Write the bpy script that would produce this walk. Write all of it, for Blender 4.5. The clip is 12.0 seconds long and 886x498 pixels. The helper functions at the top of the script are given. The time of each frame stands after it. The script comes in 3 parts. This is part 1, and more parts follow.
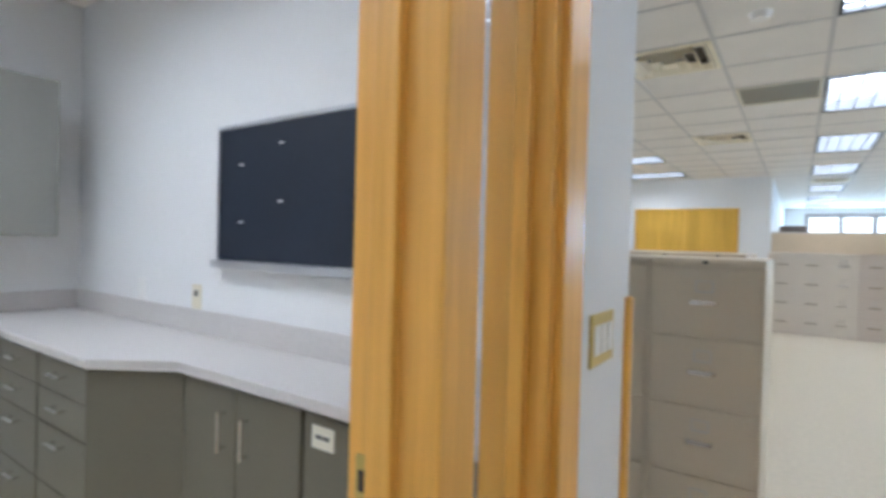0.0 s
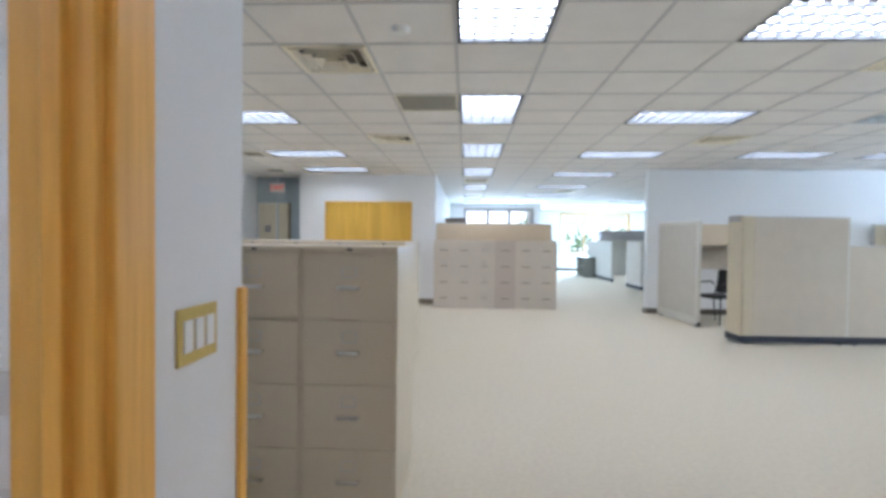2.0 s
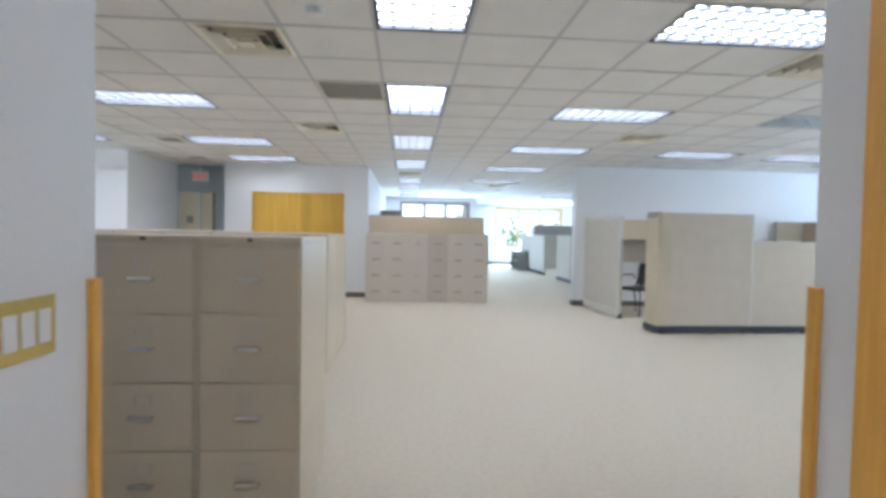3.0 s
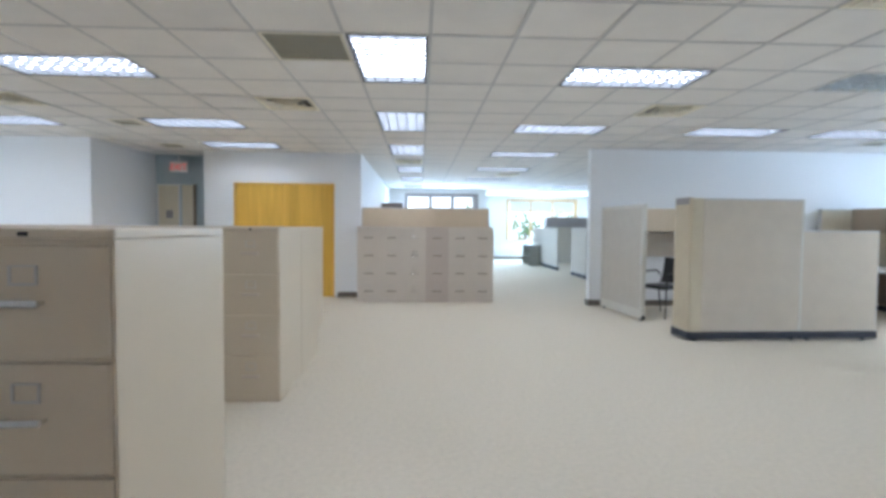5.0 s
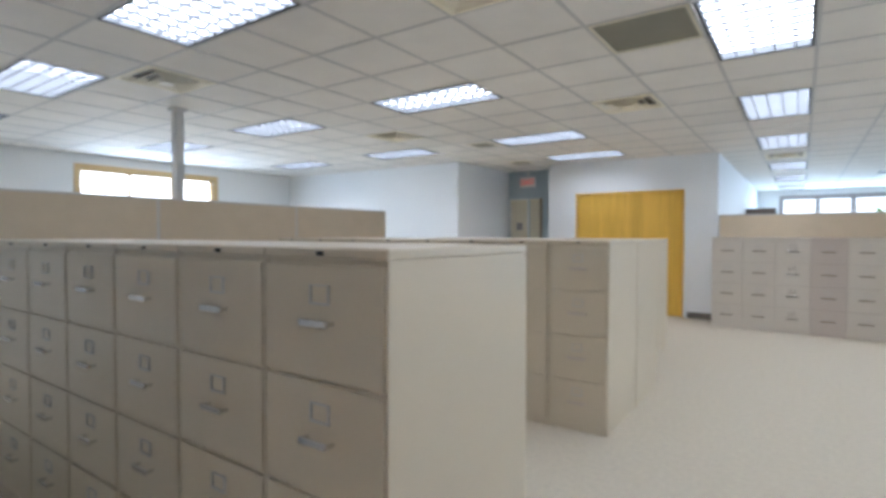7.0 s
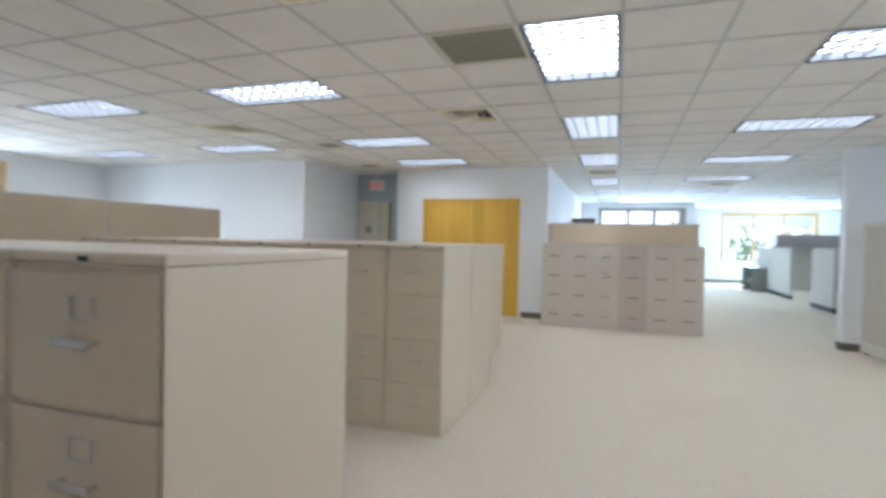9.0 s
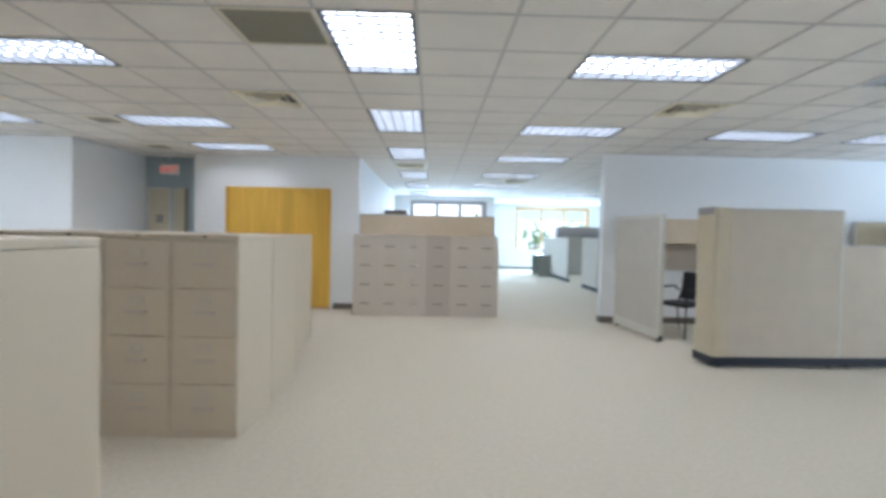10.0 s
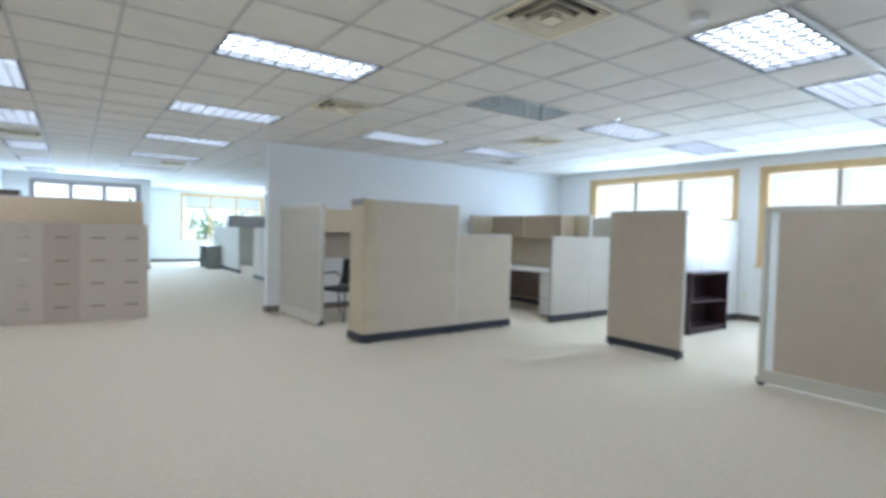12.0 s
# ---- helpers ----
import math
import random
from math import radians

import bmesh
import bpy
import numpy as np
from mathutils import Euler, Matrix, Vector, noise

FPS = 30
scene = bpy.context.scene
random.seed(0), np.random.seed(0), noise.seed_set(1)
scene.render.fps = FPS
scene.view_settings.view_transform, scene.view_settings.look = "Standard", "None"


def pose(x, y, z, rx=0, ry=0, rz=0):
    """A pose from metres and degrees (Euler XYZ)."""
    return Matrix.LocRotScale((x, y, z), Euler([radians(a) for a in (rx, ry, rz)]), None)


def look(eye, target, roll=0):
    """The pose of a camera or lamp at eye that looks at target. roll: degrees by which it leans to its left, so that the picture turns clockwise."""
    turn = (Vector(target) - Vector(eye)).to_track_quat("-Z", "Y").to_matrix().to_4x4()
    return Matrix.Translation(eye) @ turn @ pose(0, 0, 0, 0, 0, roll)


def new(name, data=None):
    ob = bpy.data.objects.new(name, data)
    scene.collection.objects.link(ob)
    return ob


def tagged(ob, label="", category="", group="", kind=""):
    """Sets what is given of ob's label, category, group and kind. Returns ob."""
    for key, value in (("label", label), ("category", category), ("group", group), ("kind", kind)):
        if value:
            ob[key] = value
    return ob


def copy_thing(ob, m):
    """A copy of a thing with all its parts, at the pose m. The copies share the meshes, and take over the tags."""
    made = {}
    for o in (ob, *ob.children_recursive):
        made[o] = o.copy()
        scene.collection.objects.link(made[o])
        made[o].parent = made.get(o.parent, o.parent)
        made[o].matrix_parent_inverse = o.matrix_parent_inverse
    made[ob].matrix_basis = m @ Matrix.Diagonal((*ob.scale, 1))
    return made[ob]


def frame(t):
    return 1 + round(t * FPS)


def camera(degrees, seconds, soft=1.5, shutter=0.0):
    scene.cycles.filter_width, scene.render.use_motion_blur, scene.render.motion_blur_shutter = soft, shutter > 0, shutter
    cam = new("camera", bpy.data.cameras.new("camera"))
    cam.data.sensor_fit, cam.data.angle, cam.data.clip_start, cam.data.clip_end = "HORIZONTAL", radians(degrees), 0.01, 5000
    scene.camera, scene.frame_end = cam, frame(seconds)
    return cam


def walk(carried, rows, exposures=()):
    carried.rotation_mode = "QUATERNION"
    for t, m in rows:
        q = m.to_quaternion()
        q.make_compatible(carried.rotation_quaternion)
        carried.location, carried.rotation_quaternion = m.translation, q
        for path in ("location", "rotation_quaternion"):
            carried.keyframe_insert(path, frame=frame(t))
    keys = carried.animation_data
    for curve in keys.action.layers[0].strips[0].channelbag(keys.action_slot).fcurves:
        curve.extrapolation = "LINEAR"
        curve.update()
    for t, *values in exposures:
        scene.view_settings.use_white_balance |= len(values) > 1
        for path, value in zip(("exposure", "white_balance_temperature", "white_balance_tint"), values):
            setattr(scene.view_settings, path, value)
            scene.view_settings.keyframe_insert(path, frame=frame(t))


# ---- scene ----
cam = camera(81.2, 12.0, soft=3.6, shutter=0.4)
PATH = [
    (0, (-0.129, 0.164, 1.349), (-1.262, 1.811, 1.321), 1.5),
    (0.5, (-0.076, 0.189, 1.352), (-0.916, 2.005, 1.337), 1.6),
    (1, (-0.027, 0.200, 1.356), (-0.575, 2.123, 1.334), 1.4),
    (1.5, (0.030, 0.223, 1.354), (-0.257, 2.202, 1.322), 1.2),
    (2, (0.081, 0.269, 1.346), (-0.007, 2.267, 1.306), 0.6),
    (2.5, (0.141, 0.279, 1.345), (0.179, 2.278, 1.294), 0.6),
    (3, (0.225, 0.326, 1.336), (0.369, 2.320, 1.275), 1.1),
    (3.2, (0.261, 0.361, 1.329), (0.446, 2.351, 1.263), 1.4),
    (5, (0.549, 1.305, 1.315), (0.637, 3.302, 1.231), 0.5),
    (5.5, (0.574, 1.547, 1.322), (0.528, 3.545, 1.248), 0.1),
    (6, (0.576, 1.694, 1.337), (0.197, 3.657, 1.267), 0.1),
    (6.5, (0.546, 1.753, 1.335), (-0.282, 3.573, 1.277), -0.0),
    (6.7, (0.545, 1.765, 1.334), (-0.426, 3.513, 1.278), -0.0),
    (7.5, (0.542, 1.762, 1.339), (-0.722, 3.312, 1.291), 0.4),
    (8.3, (0.531, 1.823, 1.345), (-0.554, 3.502, 1.306), 0.8),
    (8.5, (0.558, 1.841, 1.347), (-0.416, 3.588, 1.308), 1.1),
    (9, (0.617, 1.870, 1.345), (-0.024, 3.764, 1.309), 1.2),
    (9.5, (0.676, 1.870, 1.325), (0.381, 3.848, 1.283), 1.1),
    (10, (0.729, 1.869, 1.332), (0.774, 3.868, 1.278), 1.2),
    (10.5, (0.805, 1.864, 1.319), (1.138, 3.835, 1.266), 1.4),
    (11, (0.866, 1.847, 1.322), (1.487, 3.748, 1.269), 1.7),
    (11.5, (0.922, 1.833, 1.320), (1.834, 3.612, 1.264), 1.7),
    (12, (0.976, 1.837, 1.318), (2.138, 3.463, 1.255), 1.5),
]
walk(cam, [(t, look(eye, target, roll)) for t, eye, target, roll in PATH],
     exposures=[(0.0, 0.30, 5900, 11), (1.5, 0.25, 5900, 13), (3.2, 0.15, 5900, 14), (5.0, 0.07, 5850, 13), (9.0, 0.07, 6000, 13), (12.0, -0.10, 5900, 11)])

# ---- world and light ----
world = bpy.data.worlds.new("world")
scene.world = world
world.use_nodes = True
wn = world.node_tree.nodes
sky = wn.new("ShaderNodeTexSky")
sky.sky_type = "NISHITA"
sky.sun_disc = False
sky.sun_elevation, sky.sun_rotation = radians(50), radians(150)
wn["Background"].inputs[1].default_value = 0.12
world.node_tree.links.new(sky.outputs[0], wn["Background"].inputs[0])
TUBE = 8.8          # glow of the lit ceiling lenses
DAY = 7.0           # glow of the bright outdoors behind the panes


def window_light(x, y, z, sx, sz, face, watts):
    """An area lamp in a window's opening that stands in for the sky. face: the yaw of its beam."""
    d = bpy.data.lights.new("window_daylight", "AREA")
    d.shape, d.size, d.size_y, d.energy, d.color = "RECTANGLE", sx, sz, watts, (0.52, 0.75, 1.0)
    ob = new("window_daylight", d)
    ob.matrix_world = pose(x, y, z, 90, 0, face)
    return ob


# ---- materials ----
def material(name, color, rough=0.6, metal=0.0, vary=0.06, scale=4.0, fine=60.0, bump=0.05, stretch=(1, 1, 1), dark=None, spec=0.5):
    """Principled paint, cloth or metal with a broad and a fine variation and fine relief."""
    m = bpy.data.materials.new(name)
    m.use_nodes = True
    n, l = m.node_tree.nodes, m.node_tree.links
    b = n["Principled BSDF"]
    b.inputs["Roughness"].default_value, b.inputs["Metallic"].default_value = rough, metal
    b.inputs["Specular IOR Level"].default_value = spec
    tc, mp = n.new("ShaderNodeTexCoord"), n.new("ShaderNodeMapping")
    mp.inputs["Scale"].default_value = stretch
    l.new(tc.outputs["Object"], mp.inputs[0])
    big, small = n.new("ShaderNodeTexNoise"), n.new("ShaderNodeTexNoise")
    big.inputs["Scale"].default_value, small.inputs["Scale"].default_value = scale, fine
    big.inputs["Detail"].default_value = small.inputs["Detail"].default_value = 4
    mix, ramp = n.new("ShaderNodeMix"), n.new("ShaderNodeValToRGB")
    mix.inputs[0].default_value = 0.5
    for t in (big, small):
        l.new(mp.outputs[0], t.inputs["Vector"])
    l.new(big.outputs[0], mix.inputs[2])
    l.new(small.outputs[0], mix.inputs[3])
    lo = dark or tuple(c * (1 - vary) for c in color)
    hi = tuple(min(1, c * (1 + vary)) for c in color)
    ramp.color_ramp.elements[0].position, ramp.color_ramp.elements[1].position = 0.34, 0.66
    ramp.color_ramp.elements[0].color, ramp.color_ramp.elements[1].color = (*lo, 1), (*hi, 1)
    l.new(mix.outputs[0], ramp.inputs[0])
    l.new(ramp.outputs[0], b.inputs["Base Color"])
    bp = n.new("ShaderNodeBump")
    bp.inputs["Strength"].default_value, bp.inputs["Distance"].default_value = bump, 0.01
    l.new(small.outputs[0], bp.inputs["Height"])
    l.new(bp.outputs[0], b.inputs["Normal"])
    return m


def glowing(name, color, strength):
    """A lamp's lens, lit letters or the bright outdoors."""
    m = bpy.data.materials.new(name)
    m.use_nodes = True
    n, l = m.node_tree.nodes, m.node_tree.links
    b = n["Principled BSDF"]
    b.inputs["Base Color"].default_value = (*(0.8 * c for c in color), 1)
    b.inputs["Emission Color"].default_value = (*color, 1)
    b.inputs["Emission Strength"].default_value = strength
    return m


# bluer and darker than WALL, for the exit corridor's end
BLUEWALL = material("blue_grey_wall", (0.46, 0.55, 0.59), 0.75, vary=0.02, scale=1.5, fine=140, bump=0.06)
WALL = material("wall_paint", (0.80, 0.80, 0.79), 0.75, vary=0.015, scale=1.5, fine=140, bump=0.06)
CEIL = material("ceiling_tile", (0.82, 0.785, 0.735), 0.95, vary=0.05, scale=3, fine=170, bump=0.25)
TBAR = material("ceiling_grid", (0.57, 0.555, 0.53), 0.6, vary=0.03)
CARPET = material("carpet", (0.645, 0.575, 0.455), 1.0, vary=0.08, scale=30, fine=330, bump=0.5, spec=0.1)
PUTTY = material("putty_steel", (0.63, 0.54, 0.405), 0.34, vary=0.025, scale=2, fine=220, bump=0.03)
PUTTY_PALE = material("pale_steel", (0.66, 0.59, 0.505), 0.45, vary=0.025, scale=2, fine=220, bump=0.03)
PUTTY_PINK = material("rosy_steel", (0.585, 0.50, 0.43), 0.45, vary=0.025, scale=2, fine=220, bump=0.03)
CHROME = material("brushed_chrome", (0.72, 0.71, 0.69), 0.25, 1.0, vary=0.04, fine=90, bump=0.02)
# near-black that stands for the shade in gaps and holes
GAPSHADE = material("gap_shade", (0.05, 0.045, 0.04), 0.8)
WOOD = material("honey_maple", (0.88, 0.49, 0.105), 0.36, vary=0.05, scale=2.0, fine=12, bump=0.015, stretch=(7, 7, 0.3), dark=(0.74, 0.375, 0.06))
VENEER = material("golden_veneer", (0.78, 0.47, 0.075), 0.4, vary=0.06, scale=2.2, fine=8, bump=0.01, stretch=(2.6, 2.6, 0.12), dark=(0.62, 0.355, 0.05))
TRIMWOOD = material("pale_maple", (0.64, 0.45, 0.22), 0.42, vary=0.08, scale=3.0, fine=20, bump=0.02, stretch=(2, 2, 1))
BRONZE = material("bronze_mullion", (0.30, 0.235, 0.17), 0.45, vary=0.06)
FABRIC = material("beige_fabric", (0.60, 0.525, 0.425), 0.95, vary=0.05, scale=5, fine=320, bump=0.35, spec=0.15)
FABRIC_GREY = material("grey_fabric", (0.58, 0.545, 0.48), 0.95, vary=0.05, scale=5, fine=320, bump=0.35, spec=0.15)
FABRIC_TAN = material("tan_fabric", (0.60, 0.49, 0.35), 0.95, vary=0.05, scale=5, fine=320, bump=0.3, spec=0.15)
FABRIC_CREAM = material("cream_fabric", (0.60, 0.525, 0.385), 0.95, vary=0.05, scale=5, fine=320, bump=0.3, spec=0.15)
CREAMFRAME = material("off_white_frame", (0.64, 0.615, 0.54), 0.45, vary=0.03)
CAP = material("panel_trim", (0.55, 0.53, 0.50), 0.5, vary=0.03)
BASE = material("black_plinth", (0.028, 0.032, 0.045), 0.5, vary=0.15, fine=40)
COVE = material("taupe_cove_base", (0.15, 0.125, 0.10), 0.6, vary=0.08)
BLACK = material("black_plastic", (0.018, 0.018, 0.02), 0.45, vary=0.1)
ESPRESSO = material("espresso_wood", (0.035, 0.014, 0.016), 0.35, vary=0.3, scale=2, fine=25, stretch=(2, 2, 12), bump=0.02)
LAMINATE = material("pale_laminate", (0.74, 0.72, 0.68), 0.35, vary=0.03)
SPECKLE = material("speckled_laminate", (0.62, 0.585, 0.555), 0.35, vary=0.09, scale=90, fine=400, bump=0.01)
# paler than SAGE: on the wall cabinet this puts light and haze into the colour
GREYGREEN = material("grey_green_with_haze", (0.27, 0.268, 0.238), 0.45, vary=0.03, scale=2, fine=80, bump=0.02)
SAGE = material("sage_laminate", (0.150, 0.138, 0.096), 0.42, vary=0.04, scale=2, fine=80, bump=0.02)
BOARD = material("dark_board", (0.010, 0.017, 0.032), 0.55, vary=0.2, scale=3, fine=60, bump=0.02)
ALU = material("aluminium", (0.62, 0.63, 0.65), 0.35, 0.8, vary=0.04)
BRASS = material("brass_plate", (0.60, 0.46, 0.15), 0.3, 0.9, vary=0.08)
WHITEPL = material("white_plastic", (0.82, 0.81, 0.78), 0.35, vary=0.02)
CREAM = material("cream_metal", (0.74, 0.68, 0.53), 0.5, vary=0.05)
VENTM = material("cream_diffuser", (0.93, 0.86, 0.69), 0.5, vary=0.05)
RETURN = material("return_grille", (0.26, 0.245, 0.19), 0.7, vary=0.1, fine=300, bump=0.3)
LOUVRE = material("silver_louvre", (0.74, 0.80, 0.84), 0.35, 0.1, vary=0.1)
# the silver louvre darkened in colour, so lit lights look less glaring
DIMMED_CELL = material("dimmed_cell_louvre", (0.19, 0.20, 0.215), 0.4, 0.0, vary=0.1)
SHADE = material("roller_shade", (0.83, 0.83, 0.80), 0.9, vary=0.02, fine=300)
REDSIGN = glowing("exit_letters", (1.0, 0.10, 0.08), 0.35)
DOORTAN = material("brown_laminate", (0.30, 0.23, 0.155), 0.5, vary=0.05)
GREY = material("grey_overhead", (0.33, 0.30, 0.29), 0.6, vary=0.05)
BROWN = material("brown_box", (0.16, 0.12, 0.10), 0.7, vary=0.1)
PAPER = material("paper_note", (0.78, 0.75, 0.62), 0.8, vary=0.03)
INK = material("ink", (0.06, 0.06, 0.06), 0.8)
LENS = glowing("lit_lens", (0.885, 0.935, 1.0), TUBE)
# weak glow for the added corridor light
FILL_LENS = glowing("corridor_fill_lens", (0.8, 0.92, 1.0), 1.8)
OUTDOORS = glowing("bright_sky", (0.93, 0.97, 1.0), DAY)
HAZE = glowing("hazy_sky", (0.90, 0.96, 1.0), 1.9)     # dimmer north backdrop, so window frames and trees stay visible
LEAF = material("foliage", (0.11, 0.19, 0.08), 0.8, vary=0.4, scale=2, fine=9)
GLASS = bpy.data.materials.new("clear_glass")
GLASS.use_nodes = True
gb = GLASS.node_tree.nodes["Principled BSDF"]
gb.inputs["Transmission Weight"].default_value, gb.inputs["Roughness"].default_value, gb.inputs["IOR"].default_value = 1.0, 0.0, 1.45
# thin roller cloth lets part of the daylight through
sn, sl = SHADE.node_tree.nodes, SHADE.node_tree.links
tr, mx = sn.new("ShaderNodeBsdfTranslucent"), sn.new("ShaderNodeMixShader")
tr.inputs[0].default_value = (0.85, 0.86, 0.84, 1)
mx.inputs[0].default_value = 0.55
sl.new(sn["Principled BSDF"].outputs[0], mx.inputs[1])
sl.new(tr.outputs[0], mx.inputs[2])
sl.new(mx.outputs[0], sn["Material Output"].inputs[0])
fn, fl = LEAF.node_tree.nodes, LEAF.node_tree.links
ft, fx = fn.new("ShaderNodeBsdfTranslucent"), fn.new("ShaderNodeMixShader")
ft.inputs[0].default_value = (0.30, 0.52, 0.22, 1)
fx.inputs[0].default_value = 0.7
fl.new(fn["Principled BSDF"].outputs[0], fx.inputs[1])
fl.new(ft.outputs[0], fx.inputs[2])
fl.new(fx.outputs[0], fn["Material Output"].inputs[0])


# ---- mesh helpers ----
def add_box(bm, x0, y0, z0, x1, y1, z1, bevel=0.0):
    r = bmesh.ops.create_cube(bm, size=1.0)
    for v in r["verts"]:
        v.co = Vector(((x0 + x1) / 2 + v.co.x * (x1 - x0), (y0 + y1) / 2 + v.co.y * (y1 - y0), (z0 + z1) / 2 + v.co.z * (z1 - z0)))
    if bevel:
        es = list({e for v in r["verts"] for e in v.link_edges})
        bmesh.ops.bevel(bm, geom=es, offset=bevel, segments=2, affect="EDGES", profile=0.5)
    return bm


def box(x0, y0, z0, x1, y1, z1, bevel=0.0):
    return add_box(bmesh.new(), x0, y0, z0, x1, y1, z1, bevel)


def boxes(*rows, bevel=0.0):
    bm = bmesh.new()
    for r in rows:
        add_box(bm, *r, bevel)
    return bm


def rod(bm, a, b, radius, sides=10):
    a, b = Vector(a), Vector(b)
    m = Matrix.Translation((a + b) / 2) @ (b - a).to_track_quat("Z", "Y").to_matrix().to_4x4()
    bmesh.ops.create_cone(bm, cap_ends=True, segments=sides, radius1=radius, radius2=radius, depth=(b - a).length, matrix=m)
    return bm


def mesh_of(name, bm, mat):
    me = bpy.data.meshes.new(name)
    bm.to_mesh(me)
    bm.free()
    me.materials.append(mat)
    return me


def part(name, bm, mat, parent, label=""):
    ob = new(name, mesh_of(name, bm, mat))
    ob.parent = parent
    return tagged(ob, label) if label else ob


def thing(name, label, category, group="", x=0, y=0, z=0, yaw=0):
    e = new(name)
    e.empty_display_size = 0.1
    e.matrix_basis = pose(x, y, z, 0, 0, yaw)
    return tagged(e, label, category, group)


def solid(name, bm, mat, label, category, group="", kind=""):
    return tagged(new(name, mesh_of(name, bm, mat)), label, category, group, kind)


def structure(name, bm, mat, label, category):
    return solid(name, bm, mat, label, category, kind="structure")


def glaze(bm, parent, name="pane"):
    ob = part(name, bm, GLASS, parent)
    ob.visible_shadow = False
    return ob


# ---- plan ----
T = 0.6096                       # ceiling module
H = 2.66                         # ceiling height
GX, GY = 0.0, 5.0                # origin of the ceiling grid
WX, EX = -9.2, 10.0              # west and east walls
NW, NE, ND = 9.58, 9.98, 10.95    # north walls: west part, east part, door wall
FAR = 23.0

# ---- floor ----
structure("floor", box(WX - 0.3, -1.8, -0.1, EX + 0.3, FAR + 0.3, 0.0), CARPET, "pale beige cut-pile office carpet, lightly mottled", "carpet")

# ---- walls ----
structure("wall_south_west", box(WX, 1.46, 0, -0.505, 1.60, H), WALL, "white painted wall between office and work room", "wall")
structure("wall_south_east", box(1.46, 1.46, 0, EX, 1.60, H), WALL, "white painted wall closing the office", "wall")
structure("wall_passage_stub", box(-0.635, 1.20, 0, -0.505, 1.46, H), WALL, "white painted end of the passage wall", "wall")
structure("wall_passage_over_door", box(-0.635, -0.27, 2.14, -0.505, 1.20, H), WALL, "white wall above the door frame", "wall")
structure("wall_passage_back", box(-0.635, -1.5, 0, -0.505, -0.27, H), WALL, "white painted passage wall", "wall")
structure("wall_passage_east", boxes((1.29, 1.38, 0, 1.46, 1.60, H), (1.29, -1.5, 0, 1.46, 0.33, H), (1.29, 0.33, 2.12, 1.46, 1.38, H)), WALL, "white passage wall with a door opening", "wall")
structure("wall_passage_south", box(-3.8, -1.62, 0, 1.46, -1.5, H), WALL, "white wall behind the passage", "wall")
structure("wall_room_west", box(-3.75, -1.5, 0, -3.62, 1.46, H), WALL, "white work room wall", "wall")
structure("wall_west", boxes((WX - 0.15, 1.58, 0, WX, NW, 0.95), (WX - 0.15, 1.58, 2.42, WX, NW, H), (WX - 0.15, 1.58, 0.95, WX, 5.35, 2.42), (WX - 0.15, 7.7, 0.95, WX, NW, 2.42)), WALL, "white west wall with a window opening", "wall")
structure("wall_north_west", box(WX, NW, 0, -4.55, NW + 0.12, H), WALL, "white wall beside the exit corridor", "wall")
structure("wall_exit_west", box(-4.67, NW + 0.12, 0, -4.55, 11.67, H), WALL, "white side wall of the exit corridor", "wall")
structure("wall_exit_end", boxes((-4.55, 11.55, 0, -4.53, 11.67, H), (-4.10, 11.55, 0, -4.07, 11.67, H), (-3.79, 11.55, 0, -3.40, 11.67, H), (-4.53, 11.55, 2.10, -4.10, 11.67, H), (-4.07, 11.55, 2.10, -3.79, 11.67, H)), BLUEWALL, "blue-grey end wall of the exit corridor", "wall")
structure("wall_doors", boxes((-3.40, ND, 0, -2.84, ND + 0.12, H), (-1.06, ND, 0, -0.55, ND + 0.12, H), (-2.84, ND, 2.08, -1.06, ND + 0.12, H)), WALL, "white wall with a pair of wooden doors", "wall")
structure("wall_exit_east", box(-3.40, ND + 0.12, 0, -3.28, 11.67, H), BLUEWALL, "blue-grey return wall of the exit corridor", "wall")
structure("wall_hall_west", box(-0.67, ND + 0.12, 0, -0.55, 19.6, H), WALL, "long white wall of the far hall", "wall")
structure("wall_far_west", boxes((-0.67, 19.6, 0, 2.85, 19.75, 1.0), (-0.67, 19.6, 2.42, 2.85, 19.75, H), (-0.67, 19.6, 1.0, 0.08, 19.75, 2.42), (2.5, 19.6, 1.0, 2.85, 19.75, 2.42)), WALL, "white far wall with a window opening", "wall")
structure("wall_far_return", box(2.73, 19.75, 0, 2.85, FAR, H), WALL, "white return of the far wall", "wall")
structure("wall_far_north", boxes((2.73, FAR, 0, EX, FAR + 0.15, 0.85), (2.73, FAR, 2.46, EX, FAR + 0.15, H), (2.73, FAR, 0.85, 4.25, FAR + 0.15, 2.46), (7.1, FAR, 0.85, EX, FAR + 0.15, 2.46)), WALL, "white far wall with a large window", "wall")
structure("wall_north_east", box(3.43, NE, 0, EX, NE + 0.15, H), WALL, "white wall behind the cubicles", "wall")
structure("wall_east", boxes((EX, 1.46, 0, EX + 0.15, FAR, 0.92), (EX, 1.46, 2.43, EX + 0.15, FAR, H), (EX, 8.98, 0.92, EX + 0.15, FAR, 2.43), (EX, 5.61, 0.92, EX + 0.15, 6.11, 2.43), (EX, 1.46, 0.92, EX + 0.15, 2.73, 2.43)), WALL, "white east wall with window openings", "wall")
